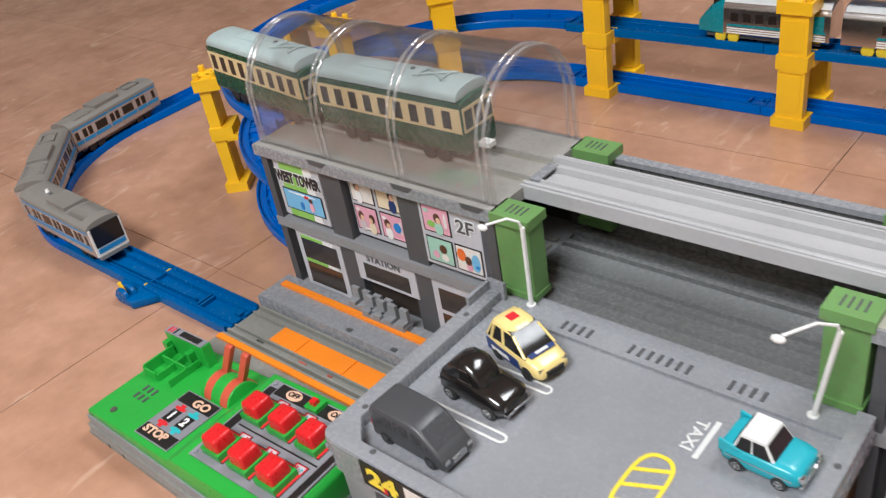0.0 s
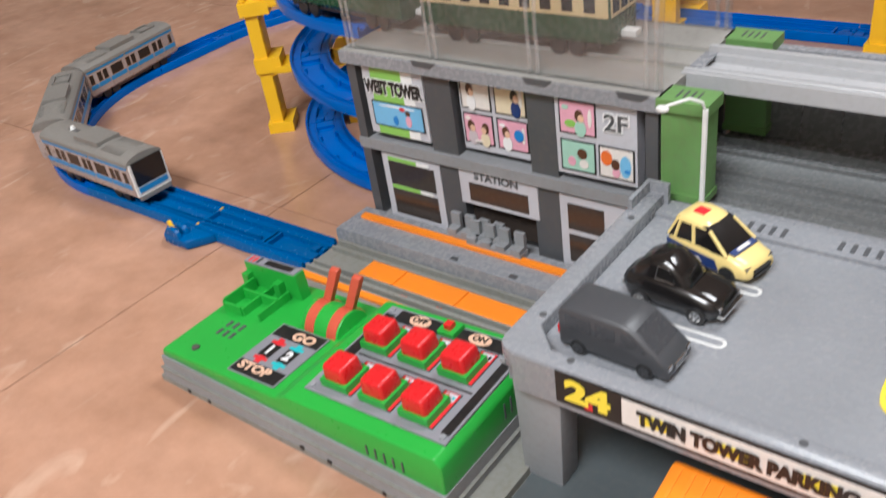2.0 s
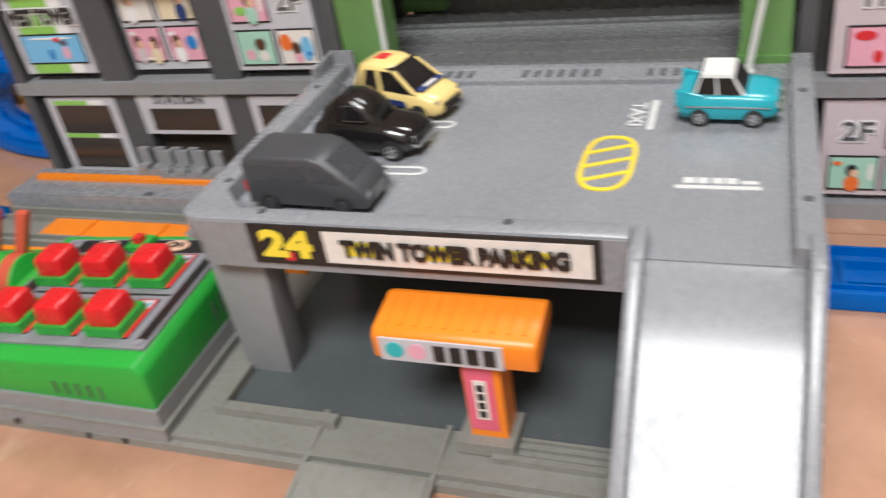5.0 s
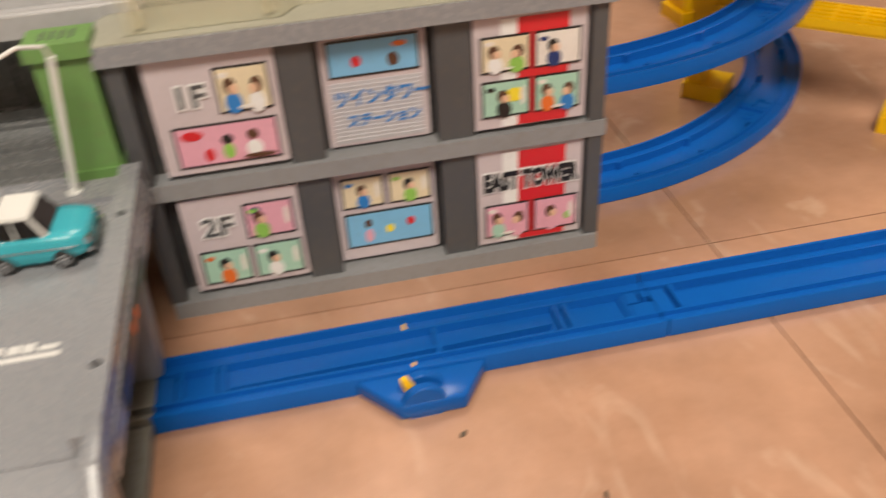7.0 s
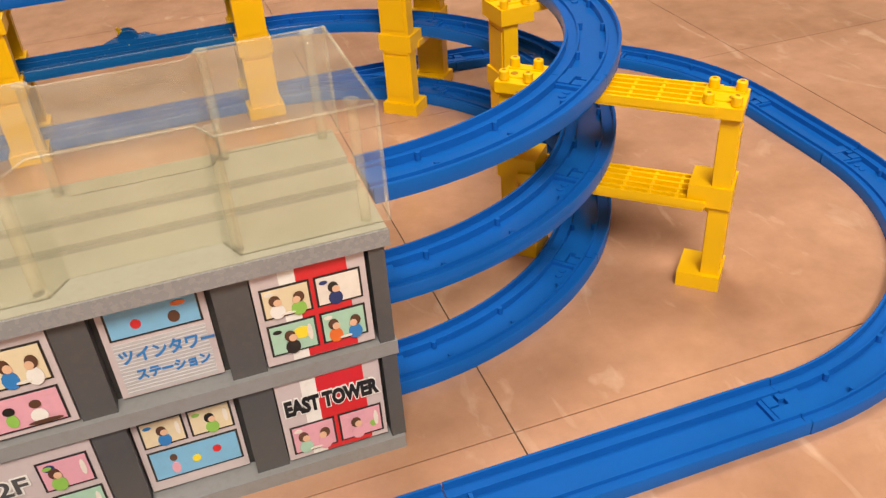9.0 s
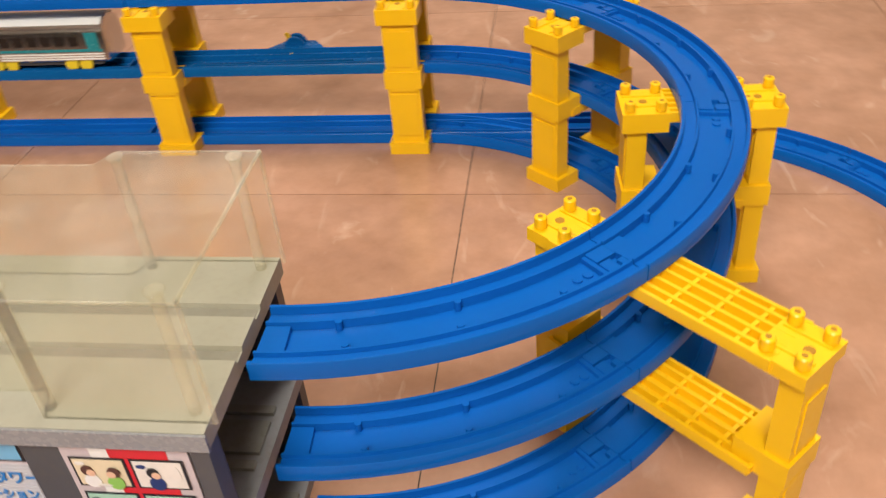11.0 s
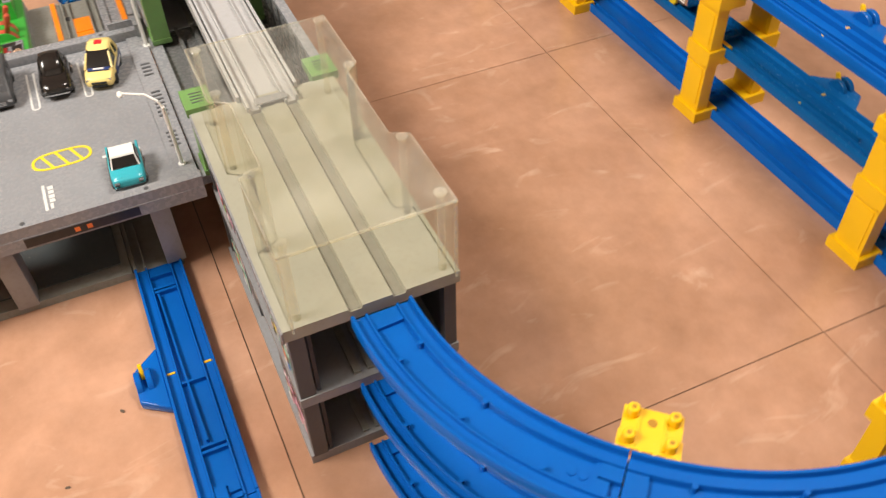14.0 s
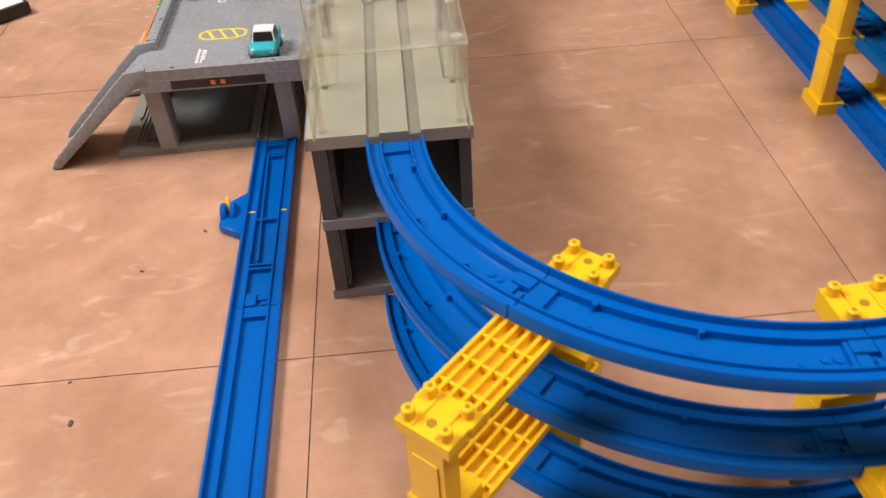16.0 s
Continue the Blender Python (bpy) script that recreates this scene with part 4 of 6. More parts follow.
for r in range(2):
    for c in range(3):
        bx, by = -.0320 + c * .0288, .0175 - r * .0345
        placed("field_frame", [(bx - .0095, bx + .0128, by - .0110, by + .0130, .0012, .0015), (bx + .0010, bx + .0128, by + .0130, by + .0158, .0012, .0015)], INK_BLACK, PLATE, face)
        placed("button_field", [(bx - .0089, bx + .0122, by - .0104, by + .0124, .0015, .0017), (bx + .0016, bx + .0122, by + .0124, by + .0152, .0015, .0017)], INK_RED, PLATE, face)
        icon = placed("field_mark", [(bx + .0035, bx + .0112, by + .0088, by + .0145, .0017, .0019)], INK_GREY, PLATE, face)
        for q in range(3):
            placed("mark_spot", [(bx + .0044 + q * .0023, bx + .0059 + q * .0023, by + .0098 + (q * 2 + c + r) % 3 * .0009, by + .0118 + (q + c) % 3 * .0008, .0019, .0021)], (INK_BLACK, INK_TEAL, INK_PALE, INK_RED)[(q + c + r) % 4], PLATE, icon)
        bm = bmesh.new()
        for v in bmesh.ops.create_cube(bm, size=1.0)["verts"]:
            wide = .0086 if v.co.z < 0 else .0077
            v.co = Vector((bx + math.copysign(wide, v.co.x), by - .001 + math.copysign(wide, v.co.y), .0045 if v.co.z < 0 else .0160))
        bmesh.ops.transform(bm, matrix=PLATE, verts=bm.verts)
        btn = part("push_button", bm, RED, panel, "square red push button", .0024, 4, 60)
        placed("button_collar", [(bx - .0101, bx + .0101, by - .0110, by + .0090, .0014, .0062)], GREEN, PLATE, btn, "green collar", .0014)
sw = placed("slide_switch", [(-.0060, .0060, .0255, .0365, .0010, .0045)], GREEN, on_panel(.180, .0555), panel, "small red slide switch in a green housing", .0008)
placed("slider", [(-.0026, .0024, .0285, .0335, .003, .0078)], RED, on_panel(.180, .0555), sw, "", .0006)
for x, txt in ((.157, "OFF"), (.201, "ON")):
    bm = bmesh.new()
    pts = [(.0078 * math.cos(2 * math.pi * i / 18), .0044 * math.sin(2 * math.pi * i / 18)) for i in range(18)]
    prism(bm, pts, .0014, .0021)
    bmesh.ops.transform(bm, matrix=on_panel(x, .0862), verts=bm.verts)
    tag_plate = part("switch_label", bm, INK_SKIN, panel)
    lettering("letters", txt, .0062, on_panel(x, .0862) @ Matrix.Translation((0, 0, .0024)), INK_BLACK, tag_plate, f"black letters {txt}", 1.0, weight=.0002)
# go and stop print
ROUTE = low_panel(.0850, .0325)
pr = placed("route_print", [(-.021, .021, -.0245, .0245, 0, .0006)], INK_PLATE, ROUTE, panel, "printed route sticker")
placed("print_band", [(-.0200, .0200, .0128, .0236, .0006, .0008)], INK_BLACK, ROUTE, pr)
placed("print_band", [(-.0200, .0200, -.0236, -.0128, .0006, .0008)], INK_BLACK, ROUTE, pr)
lettering("letters", "GO", .0095, ROUTE @ Matrix.Translation((.005, .0173, .001)), INK_SKIN, pr, "salmon letters GO", 1.3, weight=.0004)
lettering("letters", "STOP", .0090, ROUTE @ Matrix.Translation((-.0035, -.0173, .001)), INK_SKIN, pr, "salmon letters STOP", 1.25, weight=.0004)
for x, col, txt in ((-.0082, INK_RED, "1"), (.0082, INK_TEAL, "2")):
    placed("print_cross", [(x - .0024, x + .0024, -.0120, .0120, .0006, .0008), (x - .0058, x + .0058, .0066, .0092, .0006, .00081), (x - .0058, x + .0058, -.0092, -.0066, .0006, .00081)], col, ROUTE, pr)
    placed("print_disc", [(x - .0050, x + .0050, -.0058, .0058, .0008, .001)], INK_BLACK, ROUTE, pr)
    lettering("letters", txt, .0105, ROUTE @ Matrix.Translation((x, 0, .0012)), INK_WHITE, pr, f"white figure {txt}", 1.0, weight=.0005)
# two levers on their drum
drum = bmesh.new()
disc(drum, 0, 0, 0, .0150, -.016, .016, "x", 32)
bmesh.ops.transform(drum, matrix=Matrix.Translation((.094, .0735, .0295)), verts=drum.verts)
drum_ob = part("lever_drum", drum, GREEN, panel, bevel=.0008)
for x in (-.0085, .0105):
    bm = bmesh.new()
    disc(bm, .094 + x, .0735, .0295, .0156, -.0040, .0040, "x", 32)
    part("lever_slot", bm, RED_LEVER, drum_ob, "red drum segment", bevel=.0005, seg=1)
    bm = bmesh.new()
    prism(bm, [(.0765, .041), (.0815, .0415), (.0890, .0635), (.0870, .0660), (.0838, .0650)], .094 + x - .0035, .094 + x + .0035, "x")
    for v in bm.verts:
        v.co.x += max(0, v.co.z - .044) * .30
    part("lever", bm, RED_LEVER, panel, "brick red lever", bevel=.001)
# sign rack, ticket slots, screw
placed("sign_block", [(-.026, .026, -.002, .006, 0, .0195), (-.026, -.020, -.0075, -.002, 0, .0120), (.006, .012, -.0075, -.002, 0, .0120)], GREEN, low_panel(.030, .084), panel, "green sign block", .001)
sg = placed("sign_strip", [(-.025, .025, -.0024, .0058, .0194, .0204)], INK_PLATE, low_panel(.030, .084), panel, "printed dark strip")
for x in (-.018, -.014, -.010):
    placed("strip_bar", [(x - .004, x - .002, -.0015, .005, .0204, .0206)], INK_RED if x < -.011 else INK_BLACK, low_panel(.030, .084), sg)
placed("strip_bar", [(-.006, .020, -.001, .0045, .0204, .0206)], INK_BLACK, low_panel(.030, .084), sg)
for x, y in ((.016, .069), (.034, .069), (.016, .052)):
    placed("rack_wall", [(x - .009, x + .009, y - .0008, y + .0008, 0, .007)], GREEN, low_panel(0.004, 0, 0) @ Matrix.Translation((0, 0, x * .0)), panel, "", .0003, 1)
for x in (.008, .026, .042):
    placed("rack_wall", [(x - .0008, x + .0008, .052, .080, 0, .006 if x > .01 else .009)], GREEN, low_panel(0.004, 0, 0), panel, "", .0003, 1)
for i in range(3):
    for k in range(2):
        placed("vent_slot", [(.022 + i * .0062, .0244 + i * .0062, .030 + k * .0085, .036 + k * .0085, -.0002, .0004)], GREY_DARK, low_panel(0.004, 0, 0), panel)
bm = bmesh.new()
disc(bm, .026, .0135, .0286, .0027, 0, .0012, seg=14)
part("screw", bm, STEEL, panel)
for k in (.128, .150):
    boxes("tray_notch", [(k, k + .003, -.0009, .0006, .0035, .0062)], INK_BLACK, panel)
for i in range(5):
    boxes("grille_slot", [(.182 + i * .0062, .1831 + i * .0062, .0024, .0032, .0245, .0315)], GREY_DARK, panel)
for i in range(6):
    boxes("grille_slot", [(PW - .0023, PW - .0015, .058 + i * .006, .0591 + i * .006, .028, .038)], GREY_DARK, panel)

# ---- parking deck ----
deck = thing("parking_deck", pose(0, 0, 0), "grey toy parking deck on posts with a long ramp", "toy parking deck")
D0, D1, DY0, DY1, DZ = -.170, .078, -.1745, -.008, .0875
boxes("deck_plate", [(D0 + .0015, D1 - .0015, DY0 + .0015, DY1 - .0005, DZ - .0026, DZ)], GREY_LIGHT, deck, bevel=.0006, seg=1)
RIM = .0965
bm = bmesh.new()
prism(bm, [(D0, DY0 + .010), (D0 + .0012, DY0 + .0048), (D0 + .0048, DY0 + .0012), (D0 + .010, DY0), (.0155, DY0), (.0155, DY0 + .010), (D0 + .026, DY0 + .010), (D0 + .012, DY0 + .024), (D0 + .012, DY1 - .006), (D0, DY1 - .006)], DZ - .003, RIM)
part("front_rim", bm, GREY_LIGHT, deck, bevel=.001)
boxes("side_rim", [(D1 - .009, D1, DY0 + .002, DY1, DZ - .003, RIM - .002)], GREY_LIGHT, deck, bevel=.001)
boxes("fascia", [(D0 + .010, .0155, DY0 - .0004, DY0 + .003, .0735, RIM - .001)], GREY_LIGHT, deck, bevel=.0006, seg=1)
boxes("fascia", [(D1 - .003, D1 + .0004, DY0 + .002, DY1, DZ - .014, DZ - .003)], GREY_LIGHT, deck)
boxes("fascia", [(D0 - .0004, D0 + .003, DY0 + .010, DY1, DZ - .020, DZ - .002)], GREY_LIGHT, deck)
boxes("side_strip", [(D1 + .0003, D1 + .0010, DY0 + .030, DY0 + .115, DZ - .012, DZ - .004)], INK_BLACK, deck, "dark printed strip")
for y in (DY0 + .066, DY0 + .075):
    boxes("strip_dot", [(D1 + .0009, D1 + .0013, y, y + .004, DZ - .010, DZ - .006)], INK_ORANGE, deck)
boxes("back_lip", [(D0 + .012, D1 - .009, DY1 - .018, DY1 - .001, DZ, DZ + .0022)], GREY_LIGHT, deck, bevel=.0008)
for x0, n in ((-.107, 4), (-.059, 7), (.004, 4)):
    for i in range(n):
        boxes("vent_slot", [(x0 + i * .0062, x0 + i * .0062 + .0022, DY1 - .0135, DY1 - .0055, DZ + .0020, DZ + .0028)], GREY_DARK, deck)
for x, y in ((-.132, -.1675), (-.161, -.144), (-.163, -.046), (-.029, -.1675), (.0735, -.141), (.0735, -.050)):
    bm = bmesh.new()
    disc(bm, x, y, RIM - (.002 if x > .07 else 0), .0019, -.0005, .0003, seg=12)
    part("rim_hole", bm, GREY_DARK, deck)
for x, y in ((-.151, -.161), (.060, -.165), (.060, -.046)):
    bm = bmesh.new()
    prism(bm, [(x - .013, .008), (x - .015, DZ - .003), (x + .013, DZ - .003), (x + .010, .008)], y - .008, y + .008, "y")
    part("post", bm, GREY, deck, bevel=.001)
boxes("post", [(-.166, -.150, -.052, -.038, .008, DZ - .003)], GREY, deck, bevel=.001)
boxes("corner_clip", [(D0 + .0010, D0 + .0035, DY1 - .030, DY1 - .0075, RIM - .001, RIM + .0065)], GREY_LIGHT, deck, bevel=.0006, seg=1)
boxes("corner_clip", [(D0 + .0010, D0 + .0150, DY1 - .0070, DY1 - .0040, DZ + .0005, RIM + .0065)], GREY_LIGHT, deck, bevel=.0006, seg=1)
# ramp
prof = [(DY0 + .004, DZ), (DY0 - .008, DZ - .003), (DY0 - .030, DZ - .022), (DY0 - .094, .004), (DY0 - .101, .001)]
bm = bmesh.new()
prism(bm, prof + [(y, z - .003) for y, z in prof[::-1]], .0208, .073, "x")
part("ramp_slope", bm, GREY_LIGHT, deck)
for x in (.0158, .0730):
    bm = bmesh.new()
    prism(bm, [(DY0 + .010, RIM), (DY0 - .009, RIM - .002), (DY0 - .032, DZ - .014), (DY0 - .097, .011), (DY0 - .103, .001), (DY0 - .095, 0), (DY0 - .030, DZ - .030), (DY0 - .004, DZ - .010), (DY0 + .010, DZ - .008)], x, x + .0055, "x")
    part("ramp_wall", bm, GREY_LIGHT, deck, bevel=.0012)
# printed deck markings
def on_deck(name, dims, material):
    return boxes(name, [(a, b, c, d, DZ, DZ + .0003) for a, b, c, d in dims], material, deck)


OX, OYC = -.0025, -.105
bm = bmesh.new()
oval = [(math.copysign(abs(math.cos(t)) ** .8, math.cos(t)), math.copysign(abs(math.sin(t)) ** .6, math.sin(t))) for t in [2 * math.pi * i / 40 for i in range(40)]]
rings = [[bm.verts.new((OX + a * u, OYC + b * v, z)) for u, v in oval] for a, b, z in ((.0114, .0236, DZ), (.0114, .0236, DZ + .0004), (.0092, .0213, DZ + .0004), (.0092, .0213, DZ))]
for a, b in zip(rings, rings[1:]):
    for i in range(40):
        bm.faces.new((a[i], a[(i + 1) % 40], b[(i + 1) % 40], b[i]))
part("yellow_oval", bm, PAINT_YELLOW, deck, "yellow printed hatched oval")
for i in range(3):
    y = OYC - .0118 + i * .0118
    bm = bmesh.new()
    prism(bm, [(OX - .0098, y - .0056), (OX + .0098, y + .0030), (OX + .0098, y + .0056), (OX - .0098, y - .0030)], DZ, DZ + .00035)
    part("hatch", bm, PAINT_YELLOW, deck)
on_deck("taxi_line", [(.0095, .0125, -.075, -.045)], PAINT_WHITE)
lettering("letters", "TAXI", .0095, Matrix.Translation((.0037, -.060, DZ + .0003)) @ Matrix.Rotation(radians(-90), 4, "Z"), PAINT_WHITE, deck, "white letters TAXI", 1.15, weight=.0002)
on_deck("stop_line", [(.026, .058, -.1246, -.1222)], PAINT_WHITE)
for x, w in ((.032, .0045), (.0375, .004), (.043, .0042), (.048, .0042), (.0535, .0065)):
    on_deck("line_mark", [(x - .003, x + w - .003, -.1204, -.1162 if w < .006 else -.1181)], PAINT_WHITE)
for y in (-.116, -.071):
    bm = bmesh.new()
    tube(bm, [(-.140, y - .003, 0), (-.0835, y - .003, 0), (-.0815, y - .0022, 0), (-.0805, y, 0), (-.0815, y + .0022, 0), (-.0835, y + .003, 0), (-.140, y + .003, 0)], .0009, 4)
    bmesh.ops.transform(bm, matrix=Matrix.Translation((0, 0, DZ + .0001)) @ Matrix.Diagonal((1, 1, .35, 1)), verts=bm.verts)
    part("bay_line", bm, PAINT_WHITE, deck, "white printed parking bay line")
# sign on the fascia
sg = boxes("fascia_sign", [(-.136, .006, DY0 - .0012, DY0 - .0003, .0770, .0955)], INK_BLACK, deck, "black and white parking sign")
boxes("sign_field", [(-.1025, .003, DY0 - .0015, DY0 - .001, .0790, .0937)], INK_PALE, sg)
lettering("letters", "24", .0165, Matrix.Translation((-.1195, DY0 - .0017, .0863)) @ FACE, INK_YELLOW, sg, "yellow figures 24", 1.35, weight=.0009)
boxes("sign_dot", [(-.121, -.117, DY0 - .0016, DY0 - .0012, .0790, .0830)], INK_RED, sg)
for i in range(3):
    boxes("sign_patch", [(-.094 + i * .034, -.080 + i * .034, DY0 - .0017, DY0 - .0013, .0830, .0895)], INK_YELLOW, sg)
lettering("letters", "TWIN TOWER PARKING", .0102, Matrix.Translation((-.0498, DY0 - .0024, .0863)) @ FACE, INK_BLACK, sg, "black letters TWIN TOWER PARKING", .80, weight=.0007)

# ---- street lamps on the deck ----
for x, y, lean, reach in ((-.137, -.010, (.001, -.001), (-.014, -.018)), (.050, -.018, (.009, -.002), (-.010, -.026))):
    lamp = thing("street_lamp", pose(x, y, DZ), "small white plastic toy street lamp with a bent arm", "toy lamp", "deck lamps")
    bm = bmesh.new()
    tube(bm, [(0, 0, 0), (lean[0], lean[1], .064)], .0016, 8)
    part("pole", bm, WHITE, lamp)
    bm = bmesh.new()
    tube(bm, [(lean[0], lean[1], .063), (lean[0] - .001, lean[1] - .002, .0690), (lean[0] * .5 + reach[0] * .4, lean[1] * .5 + reach[1] * .4, .0725), (reach[0], reach[1], .0712)], .0009, 8)
    part("arm", bm, WHITE, lamp)
    bm = bmesh.new()
    bmesh.ops.create_uvsphere(bm, u_segments=12, v_segments=8, radius=.0030, matrix=Matrix.Translation((reach[0] - .001, reach[1] - .002, .0703)) @ Matrix.Diagonal((1.3, .8, .7, 1)))
    part("lamp_head", bm, WHITE, lamp)
    bm = bmesh.new()
    disc(bm, 0, 0, 0, .0032, 0, .003, seg=12)
    part("socket", bm, WHITE, lamp)

# ---- orange kiosk under the deck ----
kiosk = thing("kiosk", pose(-.048, -.196, .0085), "orange toy ticket kiosk with a ribbed canopy beside the entry ramp", "toy kiosk")
boxes("stand", [(-.002, .021, -.006, .014, 0, .006)], GREY_BASE, kiosk, bevel=.0008)
boxes("pillar", [(.003, .018, -.001, .012, .005, .0495)], ORANGE, kiosk, bevel=.0006, seg=1)
boxes("pillar_print", [(.0036, .0150, -.0016, -.0008, .010, .043)], ink("hot_pink", (0.70, 0.12, 0.20)), kiosk, "pink printed label")
boxes("print_bar", [(.0070, .0122, -.0020, -.0014, .016, .036)], INK_PALE, kiosk)
for i in range(4):
    boxes("print_bar", [(.0082, .0110, -.0024, -.0018, .0175 + i * .0045, .0205 + i * .0045)], INK_BLACK, kiosk)
bm = bmesh.new()
prism(bm, [(-.0045, .0450), (-.0045, .0562), (-.0020, .0582), (.018, .0610), (.022, .0590), (.022, .0515), (.014, .0490)], -.030, .034, "x")
can = part("canopy", bm, ORANGE, kiosk, bevel=.0015)
for i in range(10):
    x = -.026 + i * .006
    bm = bmesh.new()
    prism(bm, [(.000, .0582), (.017, .0606), (.017, .0614), (.000, .0590)], x, x + .0015, "x")
    part("canopy_rib", bm, ORANGE, can)
boxes("canopy_print", [(-.0265, .0215, -.0051, -.0043, .0454, .0560)], INK_GREY, can, "silver printed strip with bars")
for x, col in ((-.0205, INK_TEAL), (-.0115, INK_PINK)):
    bm = bmesh.new()
    disc(bm, x, -.0051, .0508, .0036, -.0004, .0002, "y", 16)
    part("print_dot", bm, col, can)
for i in range(4):
    boxes("print_bar", [(-.0050 + i * .0064, -.0004 + i * .0064, -.0056, -.0049, .0472, .0544)], INK_BLACK, can)

# ---- odds and ends on the floor ----
remote = thing("remote_control", pose(-.352, -.478, 0, 0, 0, 42), "black and white handheld remote lying on the floor", "remote control")
boxes("case", [(-.085, .085, -.022, .022, .002, .016)], BLACK, remote, bevel=.004, seg=3)
boxes("top_plate", [(-.080, .080, -.018, .018, .0158, .0172)], WHITE, remote, "white top plate", bevel=.0006, seg=1)
for i in range(4):
    boxes("key", [(-.05 + i * .028, -.036 + i * .028, -.008, .008, .017, .0190)], GREY_DARK, remote, bevel=.001)
for i, (x, y, r) in enumerate(((.398, -.180, .0022), (.196, -.116, .0016), (.243, -.161, .0014), (.36, -.19, .0012), (.405, .184, .0013))):
    bm = bmesh.new()
    bmesh.ops.create_icosphere(bm, subdivisions=1, radius=r, matrix=pose(x, y, r * .3, 20 * i, 0, 40 * i) @ Matrix.Diagonal((1.6, .8, .45, 1)))
    tagged(part("crumb", bm, JOINT), "tiny dark crumb lying on the vinyl floor", "crumb", "crumbs on the floor")

cable = bmesh.new()
tube(cable, [(.545, 1.135, .003), (.562, 1.085, .003), (.600, 1.056, .003), (.660, 1.051, .003), (.722, 1.048, .003), (.800, 1.050, .003), (.900, 1.062, .003), (1.02, 1.090, .003)], .003, 8)
tagged(part("cable", cable, WHITE), "thin white cable lying on the vinyl floor", "cable")
mat_bm = bmesh.new()
prism(mat_bm, [(.640, 1.075), (1.35, 1.110), (1.32, 1.60), (.610, 1.56)], 0, .007)
tagged(part("floor_mat", mat_bm, MAT_CLOTH, bevel=.002), "dark grey cloth mat lying on the floor", "mat")

# ---- trains ----
SILVER = plastic("warm_silver_paint", (0.33, 0.27, 0.25), 0.28, 0.05, spec=0.8)
ROOF_GREY = plastic("warm_grey_roof", (0.20, 0.19, 0.175), 0.42, 0.08, 0.15)
BAND_BLUE = plastic("blue_stripe_paint", (0.02, 0.22, 0.50), 0.35, 0.05)
SMOKED = plastic("dark_window", (0.012, 0.011, 0.011), 0.16, 0.05)
TRAIN_GREEN = plastic("dark_green_paint", (0.006, 0.062, 0.028), 0.26, 0.05)
TRAIN_CREAM = plastic("cream_paint", (0.66, 0.52, 0.28), 0.32, 0.05)
TRAIN_ROOF = plastic("pale_blue_grey_roof", (0.40, 0.50, 0.50), 0.38, 0.07, 0.12)
TEAL = plastic("teal_paint", (0.008, 0.21, 0.25), 0.25, 0.05)
CHROME = plastic("bright_silver_plate", (0.62, 0.62, 0.62), 0.18, 0.05)
CHROME.node_tree.nodes["Principled BSDF"].inputs["Metallic"].default_value = 1.0
WHEEL = plastic("dark_wheel_plastic", (0.02, 0.02, 0.021), 0.4, 0.05)
WHEEL_YELLOW = plastic("yellow_wheel_plastic", (0.75, 0.55, 0.03), 0.4, 0.05)


def car_section(hw, z0, z1, crown):
    """Cross-section in (y, z) with a rounded roof."""
    pts = [(-hw + .002, z0), (-hw, z0 + .002), (-hw, z1 - crown)]
    n = 8
    pts += [(-hw * math.cos(math.pi * i / n), z1 - crown + crown * math.sin(math.pi * i / n)) for i in range(1, n)]
    return pts + [(hw, z1 - crown), (hw, z0 + .002), (hw - .002, z0)]


def running_gear(ob, length, material):
    boxes("underframe", [(.010, length - .010, -.013, .013, .004, .010)], GREY_DARK, ob)
    for x in (.026, .040, length - .040, length - .026):
        for s in (-1, 1):
            bm = bmesh.new()
            disc(bm, x, s * .0135, .0048, .0062, -.0018, .0018, "y", 18)
            part("wheel", bm, material, ob, bevel=.0004, seg=1)


def coupling(ob, x, s):
    boxes("coupling", [(min(x, x + s * .010), max(x, x + s * .010), -.004, .004, .009, .012)], WHITE, ob, "white plastic coupling hook", bevel=.0008)


